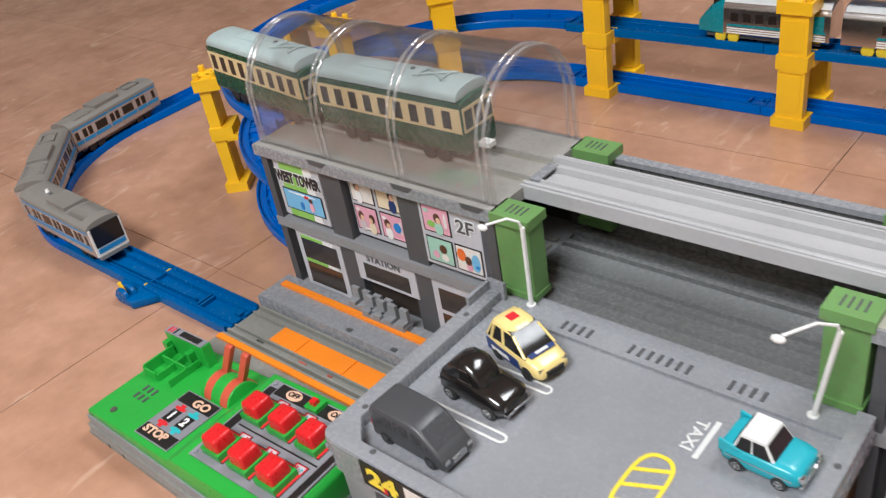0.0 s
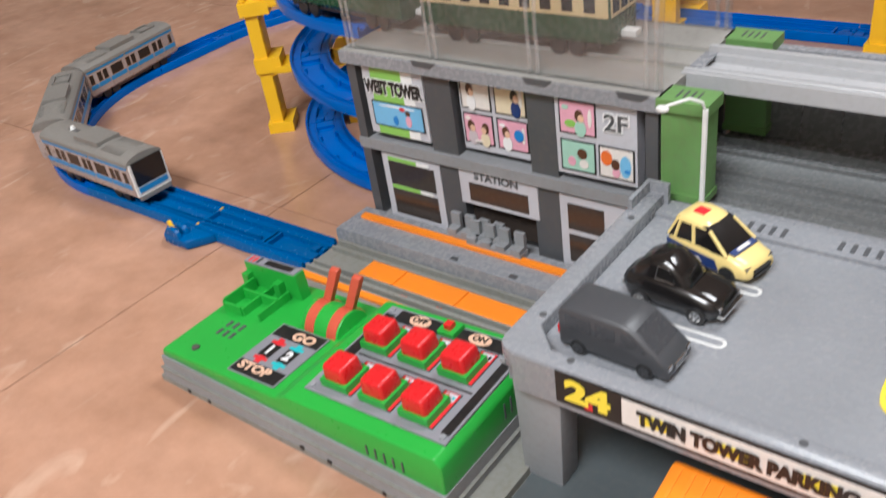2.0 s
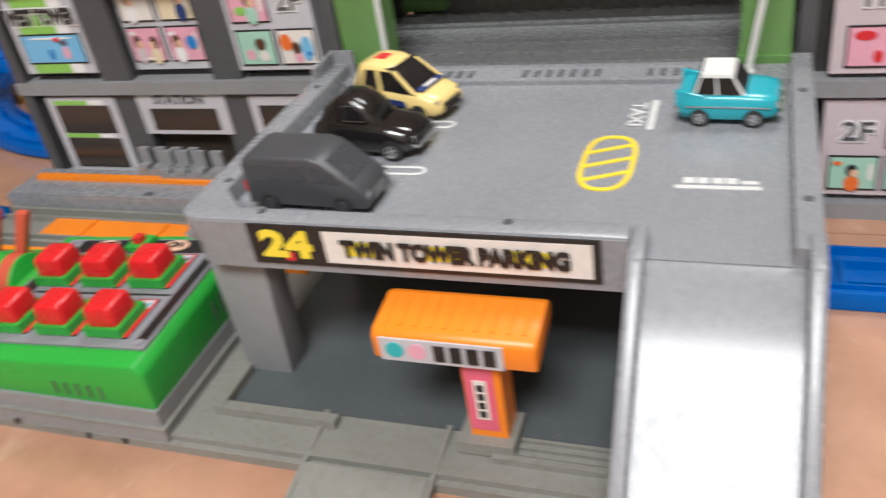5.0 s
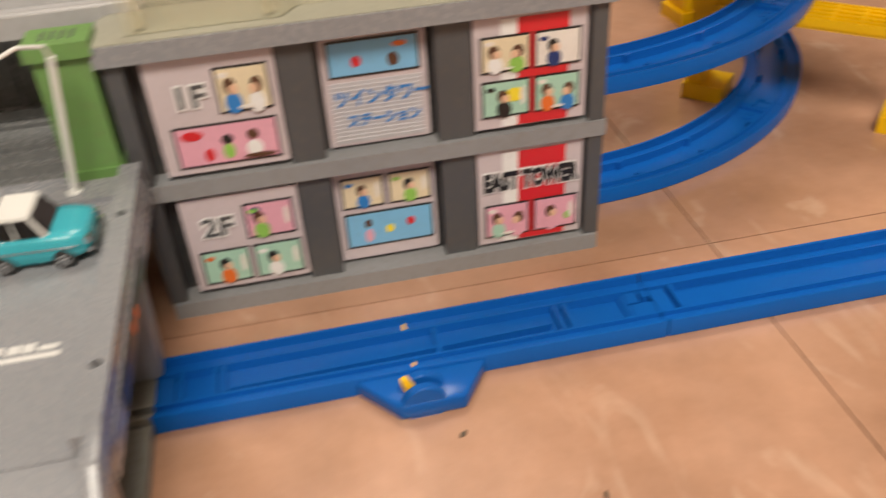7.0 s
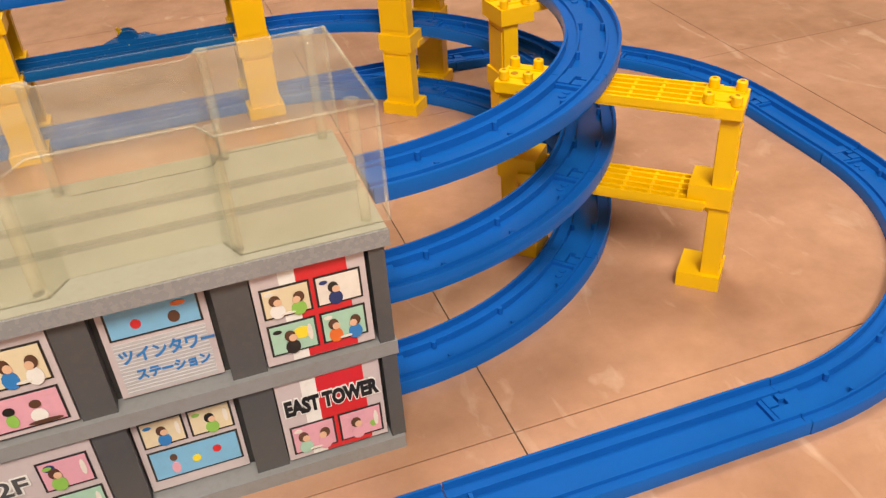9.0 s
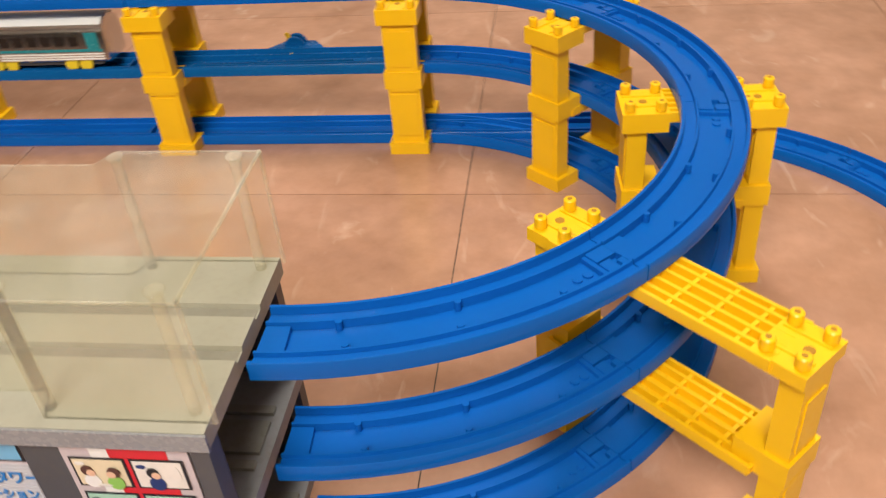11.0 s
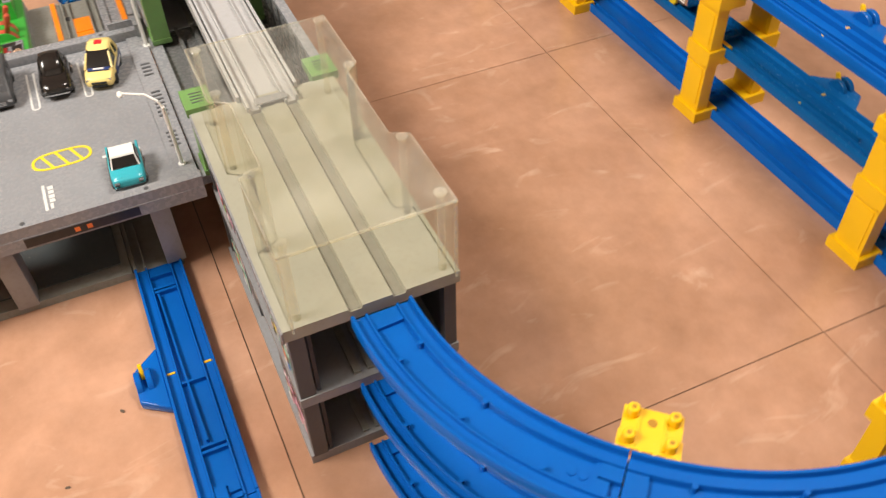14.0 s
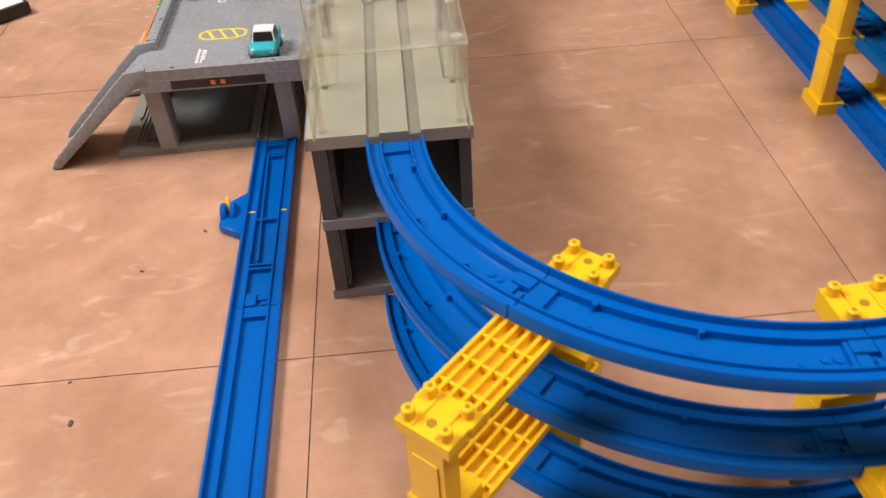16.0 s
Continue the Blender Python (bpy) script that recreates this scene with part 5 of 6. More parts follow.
def commuter_car(m, head, label):
    L, hw = .150, .0185
    ob = thing("commuter_train_car", m, label, "toy train car", "silver commuter train")
    bm = bmesh.new()
    prism(bm, car_section(hw, .008, .0385, .001), .001, L - .001, "x")
    part("body_shell", bm, SILVER, ob, bevel=.0008)
    bm = bmesh.new()
    prism(bm, [(-hw - .0003, .0385)] + [(-(hw + .0003) * math.cos(math.pi * i / 12), .0385 + .0085 * math.sin(math.pi * i / 12) ** .7) for i in range(1, 12)] + [(hw + .0003, .0385)], .0005, L - .0005, "x")
    part("roof", bm, ROOF_GREY, ob, "grey ribbed roof", smooth=30)
    boxes("air_conditioner", [(.058, .098, -.012, .012, .0455, .0500)], ROOF_GREY, ob, bevel=.0015)
    for i in range(9):
        boxes("roof_rib", [(.104 + i * .0035, .1055 + i * .0035, -.013, .013, .0455, .0470)], ROOF_GREY, ob)
    if head:
        boxes("roof_slot", [(.030, .046, -.002, .002, .0468, .0474)], GREY_DARK, ob)
        bm = bmesh.new()
        disc(bm, .036, 0, .0470, .0028, 0, .0035, seg=12, r2=.0018)
        part("power_switch", bm, WHITE, ob, "white switch knob on the roof")
    else:
        boxes("pantograph", [(.018, .042, -.009, -.0075, .0465, .0485), (.018, .042, .0075, .009, .0465, .0485), (.018, .0195, -.009, .009, .047, .0490), (.0405, .042, -.009, .009, .047, .0490)], ROOF_GREY, ob, "folded grey pantograph")
    spans = ((.045, .075), (.16, .20), (.225, .265), (.31, .43), (.475, .515), (.535, .575), (.62, .74), (.785, .825), (.845, .885), (.93, .965))
    for s in (-1, 1):
        y0, y1 = sorted((s * (hw - .0006), s * (hw + .0004)))
        for a, b in spans:
            w = boxes("window", [(L * a, L * b, y0, y1, .0225, .0330)], SMOKED, ob)
            boxes("window_frame", [(L * a - .0006, L * b + .0006, y0 + (s < 0) * .0002, y1 - (s > 0) * .0002, .0218, .0337)], CHROME, w)
        for a, b in ((.02, .145), (.155, .27), (.285, .46), (.47, .58), (.595, .765), (.775, .895), (.905, .98)):
            boxes("side_band", [(L * a, L * b, y0, y1 - .0001, .0165, .0212)], BAND_BLUE, ob)
        for a in (.215, .525, .835):
            boxes("door_step", [(L * a - .008, L * a + .008, y0, y1 + .0001, .0100, .0108)], CHROME, ob)
        for a, b in ((.02, .56), (.58, .98)):
            boxes("eave_band", [(L * a, L * b, y0, y1, .0360, .0380)], BAND_BLUE, ob)
    running_gear(ob, L, WHEEL)
    if head:
        boxes("cab_front", [(L - .002, L + .0016, -.0175, .0175, .0095, .0400)], WHITE, ob, "white cab front", bevel=.0015)
        boxes("windscreen", [(L + .0006, L + .0024, -.0155, .0155, .0195, .0415)], SMOKED, ob, "large black windscreen", bevel=.0015)
        boxes("nose_band", [(L + .0008, L + .0022, -.0150, .0150, .0130, .0175)], BAND_BLUE, ob)
        boxes("bumper", [(L - .001, L + .003, -.0160, .0160, .0060, .0098)], ROOF_GREY, ob, bevel=.001)
    else:
        boxes("gangway_door", [(L - .0012, L - .0003, -.006, .006, .011, .034)], ROOF_GREY, ob)
        coupling(ob, L - .001, 1)
    return ob


def front_path(s):
    """A point on the floor loop, s metres behind x = -0.42 on the front straight."""
    run = OW * -1 - .42
    if s < run:
        return Vector((-.42 - s, FRONT))
    a = radians(270) - (s - run) / R
    return Vector((OW + R * math.cos(a), OY + R * math.sin(a)))


lead = .205
for k in range(3):
    s0 = lead + k * .160
    nose, tail = front_path(s0 + .030), front_path(s0 + .120)
    d = (nose - tail).normalized()
    origin = tail - d * .030
    commuter_car(Matrix.Translation((origin.x, origin.y, LOW - .0012)) @ Matrix.Rotation(math.atan2(d.y, d.x), 4, "Z"), k == 0,
                 ("silver commuter train front car with black windscreen and blue stripe" if k == 0 else "silver commuter train car with grey roof and blue stripe"))


def vintage_car(m, label):
    L, hw = .150, .0180
    ob = thing("vintage_tram_car", m, label, "toy train car", "green and cream train")
    bm = bmesh.new()
    prism(bm, car_section(hw, .007, .0415, .004), 0, L, "x")
    part("body_shell", bm, TRAIN_GREEN, ob, bevel=.0012)
    bm = bmesh.new()
    prism(bm, [(-hw - .0002, .0405)] + [(-(hw + .0002) * math.cos(math.pi * i / 12), .0405 + .0075 * math.sin(math.pi * i / 12) ** .6) for i in range(1, 12)] + [(hw + .0002, .0405)], .003, L - .003, "x")
    part("roof", bm, TRAIN_ROOF, ob, "pale grey-blue roof", bevel=.0008, smooth=30)
    boxes("roof_walk", [(.040, .080, -.0055, .0055, .0470, .0482)], TRAIN_ROOF, ob, bevel=.0006, seg=1)
    bm = bmesh.new()
    for a, b in (((.100, -.008), (.130, .008)), ((.100, .008), (.130, -.008)), ((.104, -.008), (.104, .008)), ((.126, -.008), (.126, .008))):
        tube(bm, [(a[0], a[1], .0490), (b[0], b[1], .0490)], .0007, 5)
    for x, y in ((.104, -.006), (.104, .006), (.126, -.006), (.126, .006)):
        tube(bm, [(x, y, .0465), (x, y, .0492)], .0008, 5)
    part("pantograph", bm, TRAIN_ROOF, ob, "folded pantograph")
    bm = bmesh.new()
    disc(bm, .090, .004, .0475, .002, 0, .001, seg=10)
    part("roof_knob", bm, GREY_DARK, ob)
    for s in (-1, 1):
        y0, y1 = sorted((s * (hw - .0008), s * (hw + .0003)))
        boxes("cream_band", [(.001, L - .001, y0, y1, .0215, .0365)], TRAIN_CREAM, ob, "cream window band")
        w0, w1 = sorted((s * (hw - .0006), s * (hw + .0006)))
        for i in range(9):
            x = .006 + i * .0158
            boxes("window", [(x, x + .0078, w0, w1, .0235, .0345)], SMOKED, ob)
        boxes("eave_line", [(.001, L - .001, w0, w1 - .0001, .0390, .0400)], TRAIN_GREEN, ob)
    for x in (-.0006, L - .0004):
        boxes("end_band", [(x, x + .0010, -.0165, .0165, .0215, .0365)], TRAIN_CREAM if x > .1 else TRAIN_GREEN, ob)
        for y in (-.011, 0, .011):
            boxes("end_window", [(x - .0003, x + .0013, y - .004, y + .004, .0235, .0345)], SMOKED, ob) if x > .1 else None
    running_gear(ob, L, WHEEL)
    coupling(ob, L, 1)
    return ob


def upper_path(s):
    """A point on the top loop, s metres on from the east end of the rear car."""
    run = TAIL_X - WEST
    if s < run:
        return Vector((TAIL_X - s, YC - R))
    a = radians(270) - (s - run) / R
    return Vector((WEST + R * math.cos(a), YC + R * math.sin(a)))


TAIL_X = -.218
for k, lift in ((0, WL - .0035), (1, .0012)):
    s0 = k * .164
    tail, nose = upper_path(s0 + .025), upper_path(s0 + .125)
    d = (tail - nose).normalized()
    origin = nose - d * .025
    vintage_car(Matrix.Translation((origin.x, origin.y, TOP + lift)) @ Matrix.Rotation(math.atan2(d.y, d.x), 4, "Z") @ Matrix.Diagonal((1, 1, 1.24, 1)),
                "dark green and cream vintage train car on the tower roof" if k == 0 else "dark green and cream vintage train car on the top west curve")


def express_car(m, head, label):
    L, hw = .140, .0175
    ob = thing("express_train_car", m, label, "toy train car", "teal express train")
    bm = bmesh.new()
    prism(bm, car_section(hw, .008, .047, .012), .03 if head else .001, L, "x")
    part("body_shell", bm, CHROME, ob, smooth=30)
    if head:
        bm = bmesh.new()
        prev = None
        for i in range(7):
            k = i / 6
            sc, x = .35 + .65 * math.sin(k * math.pi / 2), .0305 * k
            ring = [bm.verts.new((x, y * (.5 + .5 * sc), .008 + (z - .008) * sc)) for y, z in car_section(hw, .008, .047, .012)]
            if prev:
                for a in range(len(ring)):
                    b = (a + 1) % len(ring)
                    bm.faces.new((prev[a], ring[a], ring[b], prev[b]))
            else:
                bm.faces.new(ring)
            prev = ring
        bm.faces.new(prev)
        bmesh.ops.recalc_face_normals(bm, faces=bm.faces)
        part("nose", bm, TEAL, ob, "rounded teal nose")
        boxes("windscreen", [(.016, .028, -.011, .011, .036, .0435)], SMOKED, ob, bevel=.002)
    bm = bmesh.new()
    prism(bm, [(-.0150, .0425), (-.010, .0466), (0, .0478), (.010, .0466), (.0150, .0425)], .03 if head else .002, L - .001, "x")
    part("roof", bm, WHITE, ob)
    for s in (-1, 1):
        y0, y1 = sorted((s * (hw - .0006), s * (hw + .0004)))
        boxes("teal_band", [(.034, L - .004, y0, y1, .018, .0205)], TEAL, ob)
        boxes("teal_panel", [(L - .018, L - .006, y0, y1, .0205, .036)], TEAL, ob)
        for i in range(6):
            boxes("window", [(.038 + i * .0135, .046 + i * .0135, y0, y1 + .0001, .0235, .0325)], SMOKED, ob)
        for i in range(3):
            boxes("side_ridge", [(.034, L - .004, y0, y1, .0105 + i * .0024, .0118 + i * .0024)], WHITE, ob)
    running_gear(ob, L, WHEEL_YELLOW)
    return ob


express_car(pose(-.262, YC + R, MID - .0015), True, "teal-nosed silver express train car on the middle rear track")
express_car(pose(-.112, YC + R, MID - .0015), False, "silver express train car with teal bands on the rear track")

# ---- small cars on the deck ----
CAR_BLACK = plastic("black_car_paint", (0.010, 0.009, 0.009), 0.12, 0.05, bump=0.0, spec=0.8)
CAR_YELLOW = plastic("cream_yellow_car_paint", (0.80, 0.62, 0.24), 0.22, 0.04, bump=0.0)
CAR_TEAL = plastic("turquoise_car_paint", (0.03, 0.36, 0.44), 0.22, 0.05, bump=0.0)
CAR_GREY = plastic("dark_grey_car_paint", (0.060, 0.062, 0.068), 0.35, 0.06)
CAR_GREY_GLASS = plastic("charcoal_car_window", (0.055, 0.057, 0.063), 0.25, 0.06)


def loft(stations):
    """A rounded shell through cross-sections (x, half width, z low, z shoulder, z top, top half width)."""
    bm = bmesh.new()
    prev = None
    for x, hw, z0, zs, zt, tw in stations:
        ring = [bm.verts.new((x, y, z)) for y, z in ((-hw * .9, z0), (-hw, z0 + (zs - z0) * .35), (-hw * .97, zs), (-(hw * .35 + tw * .65), zs + (zt - zs) * .55), (-tw, zs + (zt - zs) * .9), (-tw * .6, zt), (0, zt + (zt - zs) * .04 + .0001), (tw * .6, zt), (tw, zs + (zt - zs) * .9), (hw * .35 + tw * .65, zs + (zt - zs) * .55), (hw * .97, zs), (hw, z0 + (zs - z0) * .35), (hw * .9, z0))]
        n = len(ring)
        if prev:
            for i in range(n):
                bm.faces.new((prev[i], ring[i], ring[(i + 1) % n], prev[(i + 1) % n]))
        else:
            bm.faces.new(ring)
        prev = ring
    bm.faces.new(prev[::-1])
    bmesh.ops.recalc_face_normals(bm, faces=bm.faces)
    return bm


def quad_panel(bm, pts, thick=.0005):
    """A thin plate through four points, standing proud along its normal."""
    p = [Vector(q) for q in pts]
    nrm = (p[1] - p[0]).cross(p[3] - p[0]).normalized() * thick
    a = [bm.verts.new(q - nrm) for q in p]
    b = [bm.verts.new(q + nrm) for q in p]
    bm.faces.new(a[::-1])
    bm.faces.new(b)
    for i in range(4):
        bm.faces.new((a[i], a[(i + 1) % 4], b[(i + 1) % 4], b[i]))
    bmesh.ops.recalc_face_normals(bm, faces=bm.faces)


def wheels(ob, xs, hw, r, rim):
    for x in xs:
        for s in (-1, 1):
            bm = bmesh.new()
            disc(bm, x, s * (hw - .0012), r, r, -.0022, .0022, "y", 20)
            w = part("wheel", bm, WHEEL, ob, bevel=.0006)
            bm = bmesh.new()
            disc(bm, x, s * (hw + .0011), r, r * .60, -.0004, .0004, "y", 14)
            hub = part("hub", bm, rim, w)
            for k in range(5):
                a = 2 * math.pi * k / 5
                bm = bmesh.new()
                disc(bm, x + r * .36 * math.cos(a), s * (hw + .0016), r + r * .36 * math.sin(a), r * .12, -.0002, .0002, "y", 8)
                part("hub_hole", bm, WHEEL, w)


def cabin_glass(ob, x0, x1, tx0, tx1, w0, w1, z0, z1, glass, split=0.5):
    """Side windows, windscreen and rear window laid on a tapering cabin."""
    g = .0004
    for s in (-1, 1):
        for a, b in ((.06, split - .03), (split + .03, .94)):
            def at(k, h):
                lo, hi = x0 + (x1 - x0) * k, tx0 + (tx1 - tx0) * k
                return (lo + (hi - lo) * h, s * ((w0 + (w1 - w0) * h) + g), z0 + (z1 - z0) * h)
            bm = bmesh.new()
            quad_panel(bm, [at(a, .10), at(b, .10), at(b, .85), at(a, .85)])
            part("side_window", bm, glass, ob)
    for name, lo, hi, e in (("windscreen", x1, tx1, 1), ("rear_window", x0, tx0, -1)):
        def at2(v, h):
            return (lo + (hi - lo) * h + e * g, v * (w0 + (w1 - w0) * h) * .88, z0 + (z1 - z0) * h)
        bm = bmesh.new()
        quad_panel(bm, [at2(-1, .10), at2(1, .10), at2(1, .88), at2(-1, .88)])
        part(name, bm, glass, ob)


def frustum(x0, x1, tx0, tx1, w0, w1, z0, z1):
    bm = bmesh.new()
    a = [bm.verts.new(q) for q in ((x0, -w0, z0), (x1, -w0, z0), (x1, w0, z0), (x0, w0, z0))]
    b = [bm.verts.new(q) for q in ((tx0, -w1, z1), (tx1, -w1, z1), (tx1, w1, z1), (tx0, w1, z1))]
    bm.faces.new(a[::-1])
    bm.faces.new(b)
    for i in range(4):
        bm.faces.new((a[i], a[(i + 1) % 4], b[(i + 1) % 4], b[i]))
    return bm


van = thing("toy_van", pose(-.147, -.141, DZ, 0, 0, -2) @ Matrix.Scale(.90, 4), "matt dark grey toy van parked on the deck", "toy car")
bm = bmesh.new()
prism(bm, [(0, .003), (0, .0235), (.002, .0275), (.006, .0288), (.037, .0288), (.0430, .0272), (.0575, .0158), (.0618, .0122), (.0632, .0075), (.0625, .003)], -.0130, .0130, "y")
part("body_shell", bm, CAR_GREY, van, bevel=.0022, seg=3)
for s in (-1, 1):
    for a, b in ((.005, .020), (.0225, .034)):
        bm = bmesh.new()
        quad_panel(bm, [(a, s * .0131, .0165), (b, s * .0131, .0165), (b, s * .0131, .0245), (a, s * .0131, .0245)], .0002)
        part("side_window", bm, CAR_GREY_GLASS, van)
    bm = bmesh.new()
    quad_panel(bm, [(.0365, s * .0131, .0165), (.0515, s * .0131, .0165), (.0425, s * .0131, .0240), (.0375, s * .0131, .0245)], .0002)
    part("side_window", bm, CAR_GREY_GLASS, van)
    boxes("headlight", [(.0605, .0628, s * .010 - .002, s * .010 + .002, .0085, .0115)], CHROME, van, bevel=.0005, seg=1)
    boxes("tail_light", [(-.0005, .0006, s * .0112 - .001, s * .0112 + .001, .010, .015)], INK_RED, van)
bm = bmesh.new()
quad_panel(bm, [(.0562, -.0108, .0169), (.0562, .0108, .0169), (.0442, .0098, .0264), (.0442, -.0098, .0264)], .0003)
part("windscreen", bm, CAR_GREY_GLASS, van)
for i in range(3):
    boxes("grille_bar", [(.0622, .0634, -.006, .006, .0062 + i * .0016, .0070 + i * .0016)], CHROME, van)
wheels(van, (.012, .050), .0125, .0048, CAR_GREY)

coupe = thing("toy_coupe", pose(-.139, -.092, DZ, 0, 0, -4) @ Matrix.Scale(.97, 4), "glossy black rounded toy coupe parked on the deck", "toy car")
part("body_shell", loft([(0, .009, .006, .012, .014, .006), (.004, .0125, .004, .013, .0165, .010), (.014, .0138, .0035, .0140, .0180, .0115), (.026, .0135, .0035, .0140, .0178, .0112), (.040, .0138, .0035, .0135, .0165, .0105), (.050, .0130, .004, .012, .0145, .0095), (.055, .0095, .006, .010, .0118, .006)]), CAR_BLACK, coupe, smooth=70)
part("cabin", loft([(.004, .0100, .014, .0155, .0165, .007), (.009, .0110, .015, .0175, .0240, .0088), (.016, .0113, .015, .0185, .0285, .0090), (.025, .0113, .015, .0185, .0290, .0090), (.033, .0110, .015, .0170, .0232, .0088), (.038, .0100, .014, .0155, .0165, .007)]), CAR_BLACK, coupe, smooth=70)
for s in (-1, 1):
    for a, b, c, d in ((.0195, .0275, .0255, .0205),):
        bm = bmesh.new()
        quad_panel(bm, [(a, s * .0113, .0186), (b + .003, s * .0113, .0186), (c + .001, s * .0098, .0255), (d, s * .0098, .0255)], .0003)
        part("side_window", bm, SMOKED, coupe)
        bm = bmesh.new()
        tube(bm, [(a, s * .0115, .0186), (b + .003, s * .0115, .0186), (c + .001, s * .0101, .0256), (d, s * .0101, .0256), (a, s * .0115, .0186)], .0003, 5)
        part("window_trim", bm, CHROME, coupe, "thin chrome window trim")
    boxes("headlight", [(.0525, .0545, s * .0085 - .0016, s * .0085 + .0016, .0090, .0112)], CHROME, coupe, bevel=.0008)
boxes("front_bumper", [(.0530, .0562, -.0108, .0108, .0062, .0078)], CHROME, coupe, "chrome bumper", bevel=.0006)
boxes("rear_bumper", [(-.0008, .0015, -.0098, .0098, .0070, .0085)], CHROME, coupe, bevel=.0006)
wheels(coupe, (.012, .043), .0132, .0052, CHROME)

rally = thing("toy_rally_car", pose(-.133, -.047, DZ, 0, 0, -15) @ Matrix.Scale(.93, 4), "cream toy rally hatchback with blue bonnet, on the deck", "toy car")
part("body_shell", loft([(0, .011, .005, .013, .0155, .009), (.003, .0135, .0035, .0145, .017, .0115), (.014, .0142, .003, .0145, .0172, .012), (.030, .0140, .003, .0145, .0170, .012), (.042, .0140, .003, .0135, .0155, .0118), (.051, .0130, .004, .011, .0130, .0105), (.054, .0110, .005, .009, .0108, .008)]), CAR_YELLOW, rally, smooth=60)
part("window_band", frustum(.0005, .041, .0065, .0265, .0132, .0102, .0150, .0270), SMOKED, rally, "dark smoked windows", bevel=.0030, seg=4)
part("roof", loft([(.0035, .0090, .0240, .0252, .0258, .006), (.0055, .0110, .0245, .0262, .0280, .0088), (.013, .0114, .0250, .0270, .0290, .0092), (.021, .0112, .0250, .0268, .0287, .0090), (.0265, .0106, .0248, .0258, .0268, .008), (.0285, .0090, .0242, .0248, .0252, .006)]), CAR_YELLOW, rally, smooth=70)
for s in (-1, 1):
    for a, b in (((.0405, .0126, .0152), (.0275, .0102, .0255)), ((.0195, .0133, .0152), (.0170, .0106, .0262)), ((.0015, .0124, .0152), (.0060, .0100, .0255)), ((.0065, .0132, .0152), (.0085, .0106, .0262))):
        bm = bmesh.new()
        tube(bm, [(a[0], s * a[1], a[2]), (b[0], s * b[1], b[2])], .0011, 8)
        part("pillar", bm, CAR_YELLOW, rally)
bm = bmesh.new()
quad_panel(bm, [(.0405, -.0104, .0168), (.0440, -.0100, .0160), (.0440, .0100, .0160), (.0405, .0104, .0168)], .0004)
part("bonnet_print", bm, INK_NAVY, rally, "dark blue printed bonnet band")
bm = bmesh.new()
quad_panel(bm, [(.0412, -.0050, .0170), (.0432, -.0050, .0166), (.0432, .0050, .0166), (.0412, .0050, .0170)], .0004)
part("print_bar", bm, INK_PALE, rally)
for s in (-1, 1):
    bm = bmesh.new()
    quad_panel(bm, [(.003, s * .0143, .0050), (.037, s * .0143, .0050), (.034, s * .0141, .0112), (.001, s * .0138, .0130)], .0003)
    part("side_print", bm, INK_NAVY, rally, "dark blue side print")
    bm = bmesh.new()
    quad_panel(bm, [(.008, s * .0145, .0068), (.026, s * .0145, .0068), (.024, s * .0144, .0094), (.007, s * .0144, .0094)], .0003)
    part("print_bar", bm, INK_PALE, rally)
    boxes("headlight", [(.0500, .0530, s * .0095 - .002, s * .0095 + .002, .0095, .0118)], CHROME, rally, bevel=.0007)
boxes("roof_print", [(.011, .018, -.0035, .0035, .0286, .0294)], INK_RED, rally, "red printed roof mark")
for i in range(2):
    boxes("grille", [(.0525, .0552, -.0070, .0070, .0050 + i * .0030, .0068 + i * .0030)], INK_BLACK, rally, bevel=.0004, seg=1)
wheels(rally, (.012, .042), .0136, .0050, WHEEL)

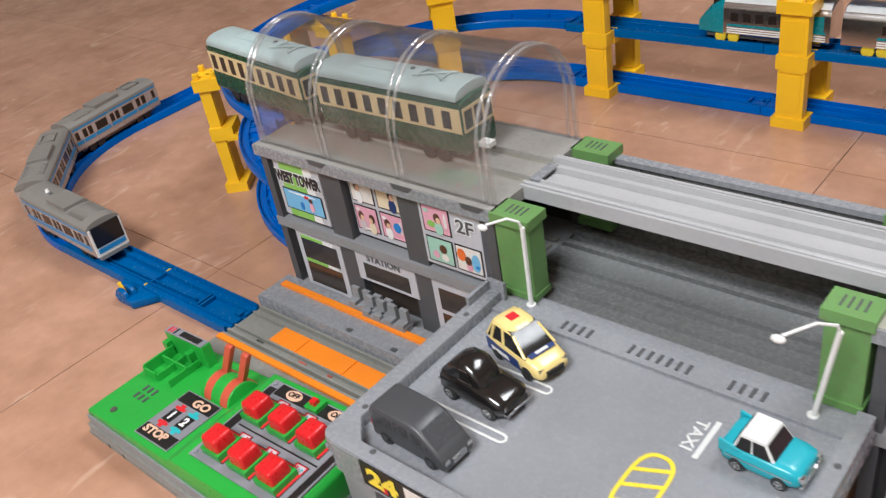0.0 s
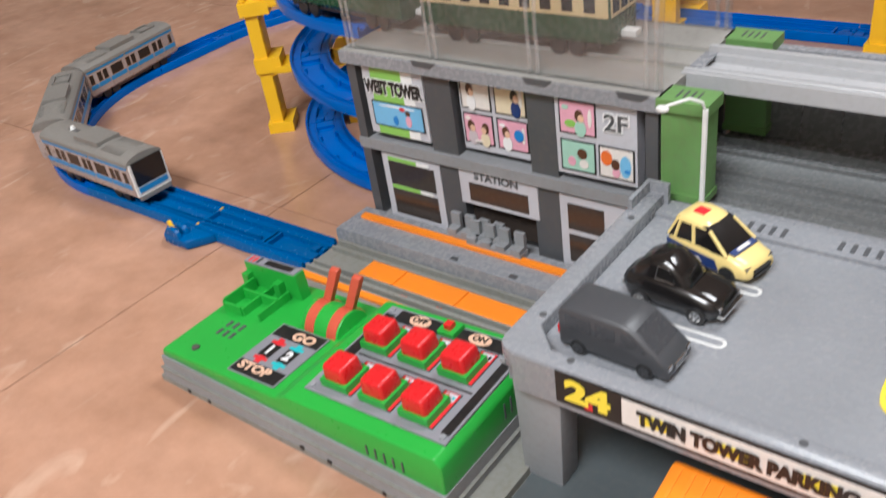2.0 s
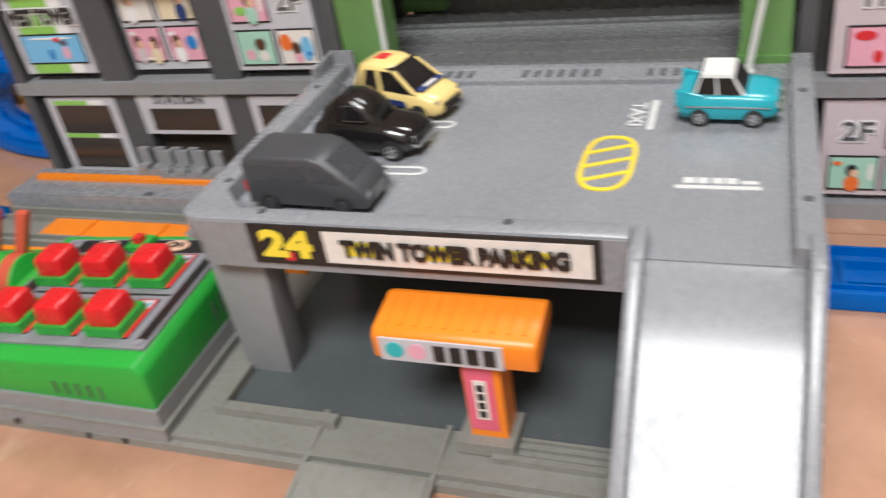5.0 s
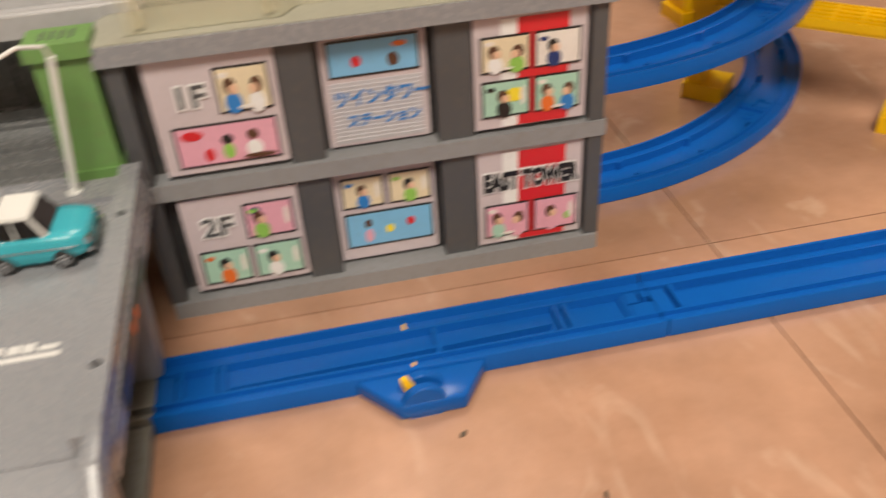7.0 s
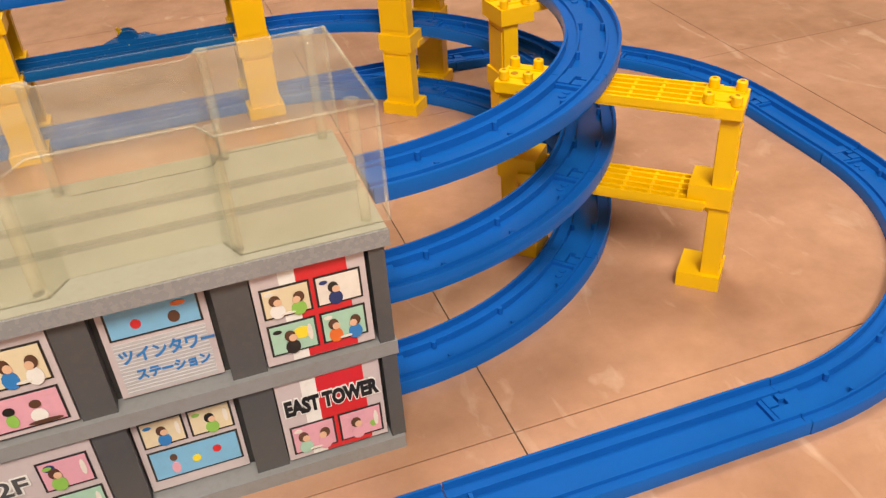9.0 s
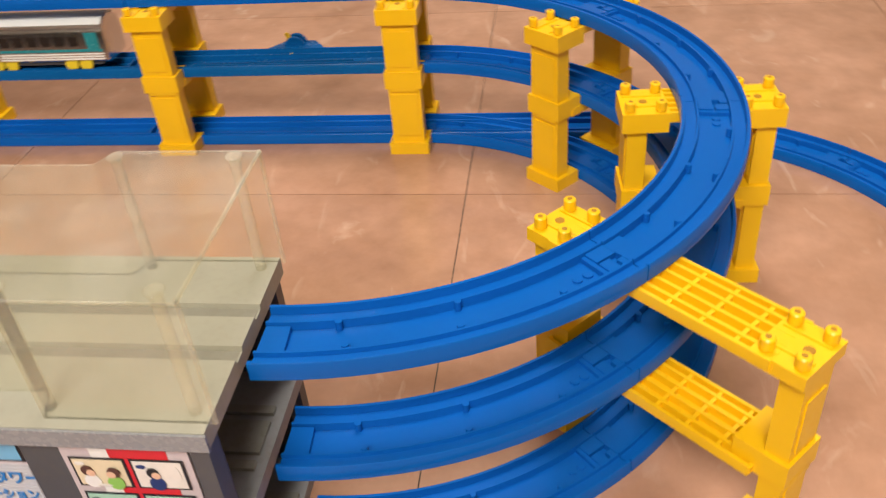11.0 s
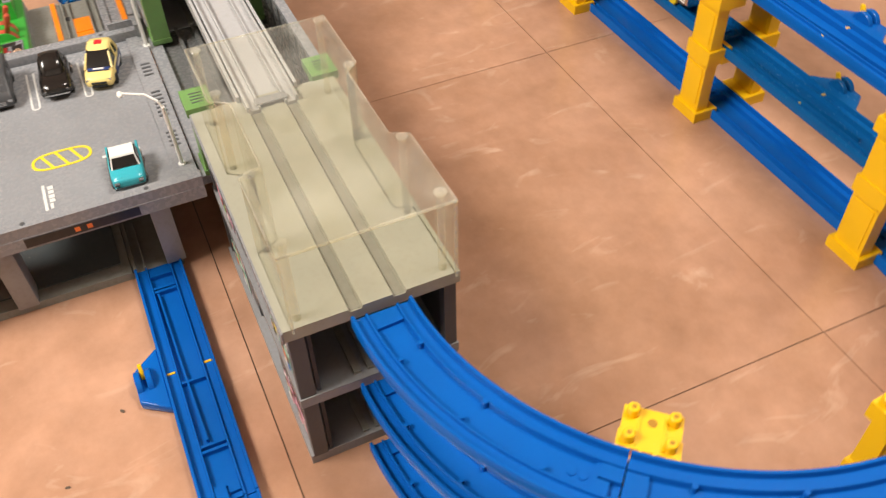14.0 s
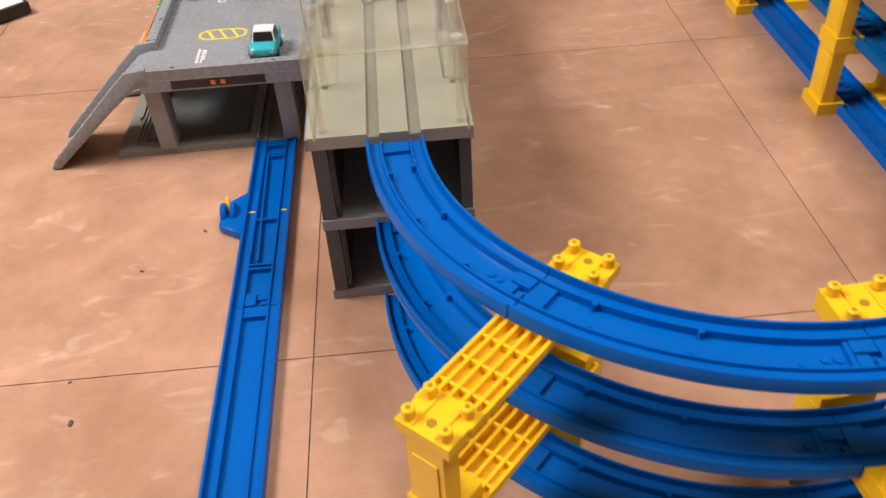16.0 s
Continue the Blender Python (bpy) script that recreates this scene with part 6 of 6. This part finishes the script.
saloon = thing("toy_saloon", pose(.023, -.058, DZ, 0, 0, -3) @ Matrix.Scale(.90, 4), "turquoise and white vintage toy saloon parked on the deck", "toy car")
part("body_shell", loft([(0, .0120, .006, .0135, .0150, .0105), (.002, .0140, .004, .0140, .0160, .0125), (.012, .0148, .0035, .0135, .0155, .0128), (.026, .0148, .0035, .0135, .0158, .0128), (.038, .0146, .004, .0130, .0152, .0125), (.0440, .0132, .005, .0120, .0142, .0115), (.0455, .0115, .006, .0108, .0125, .0095)]), CAR_TEAL, saloon, smooth=50)
part("cabin", frustum(.007, .031, .0105, .0245, .0122, .0102, .0150, .0250), WHITE, saloon, "white roof", bevel=.0032, seg=4)
cabin_glass(saloon, .007, .031, .0105, .0245, .0122, .0102, .0150, .0250, SMOKED, .48)
for s in (-1, 1):
    bm = bmesh.new()
    prism(bm, [(-.001, .010), (-.001, .0185), (.012, .0158), (.014, .0145), (.004, .010)], s * .0128 - .001, s * .0128 + .001, "y")
    part("tail_fin", bm, CAR_TEAL, saloon, bevel=.0005, seg=1)
    boxes("headlight", [(.0440, .0468, s * .0100 - .002, s * .0100 + .002, .0095, .0125)], CHROME, saloon, bevel=.0008)
    boxes("side_trim", [(.004, .042, s * .0149 - .0003, s * .0149 + .0003, .0102, .0108)], CHROME, saloon)
boxes("front_bumper", [(.0455, .0475, -.0128, .0128, .0060, .0080)], CHROME, saloon, bevel=.0006)
boxes("rear_bumper", [(-.0012, .0006, -.0128, .0128, .0065, .0085)], CHROME, saloon, bevel=.0006)
wheels(saloon, (.0105, .0350), .0140, .0046, CHROME)

# ---- floor tiles ----
TX, TY, GX, GY = 0.436, 0.410, 0.357, -0.017
tile_mesh = None
for i in range(-9, 6):
    for j in range(-6, 9):
        if tile_mesh is None:
            bm = bmesh.new()
            box(bm, .00045, TX - .00045, .00045, TY - .00045, -.003, 0)
            tile_mesh = mesh_of("tile", finish(bm, .0006, 1), TILE, 0)
        t = new("tile", tile_mesh)
        t.location = (GX + i * TX, GY + j * TY, 0)
        t.parent = room_floor
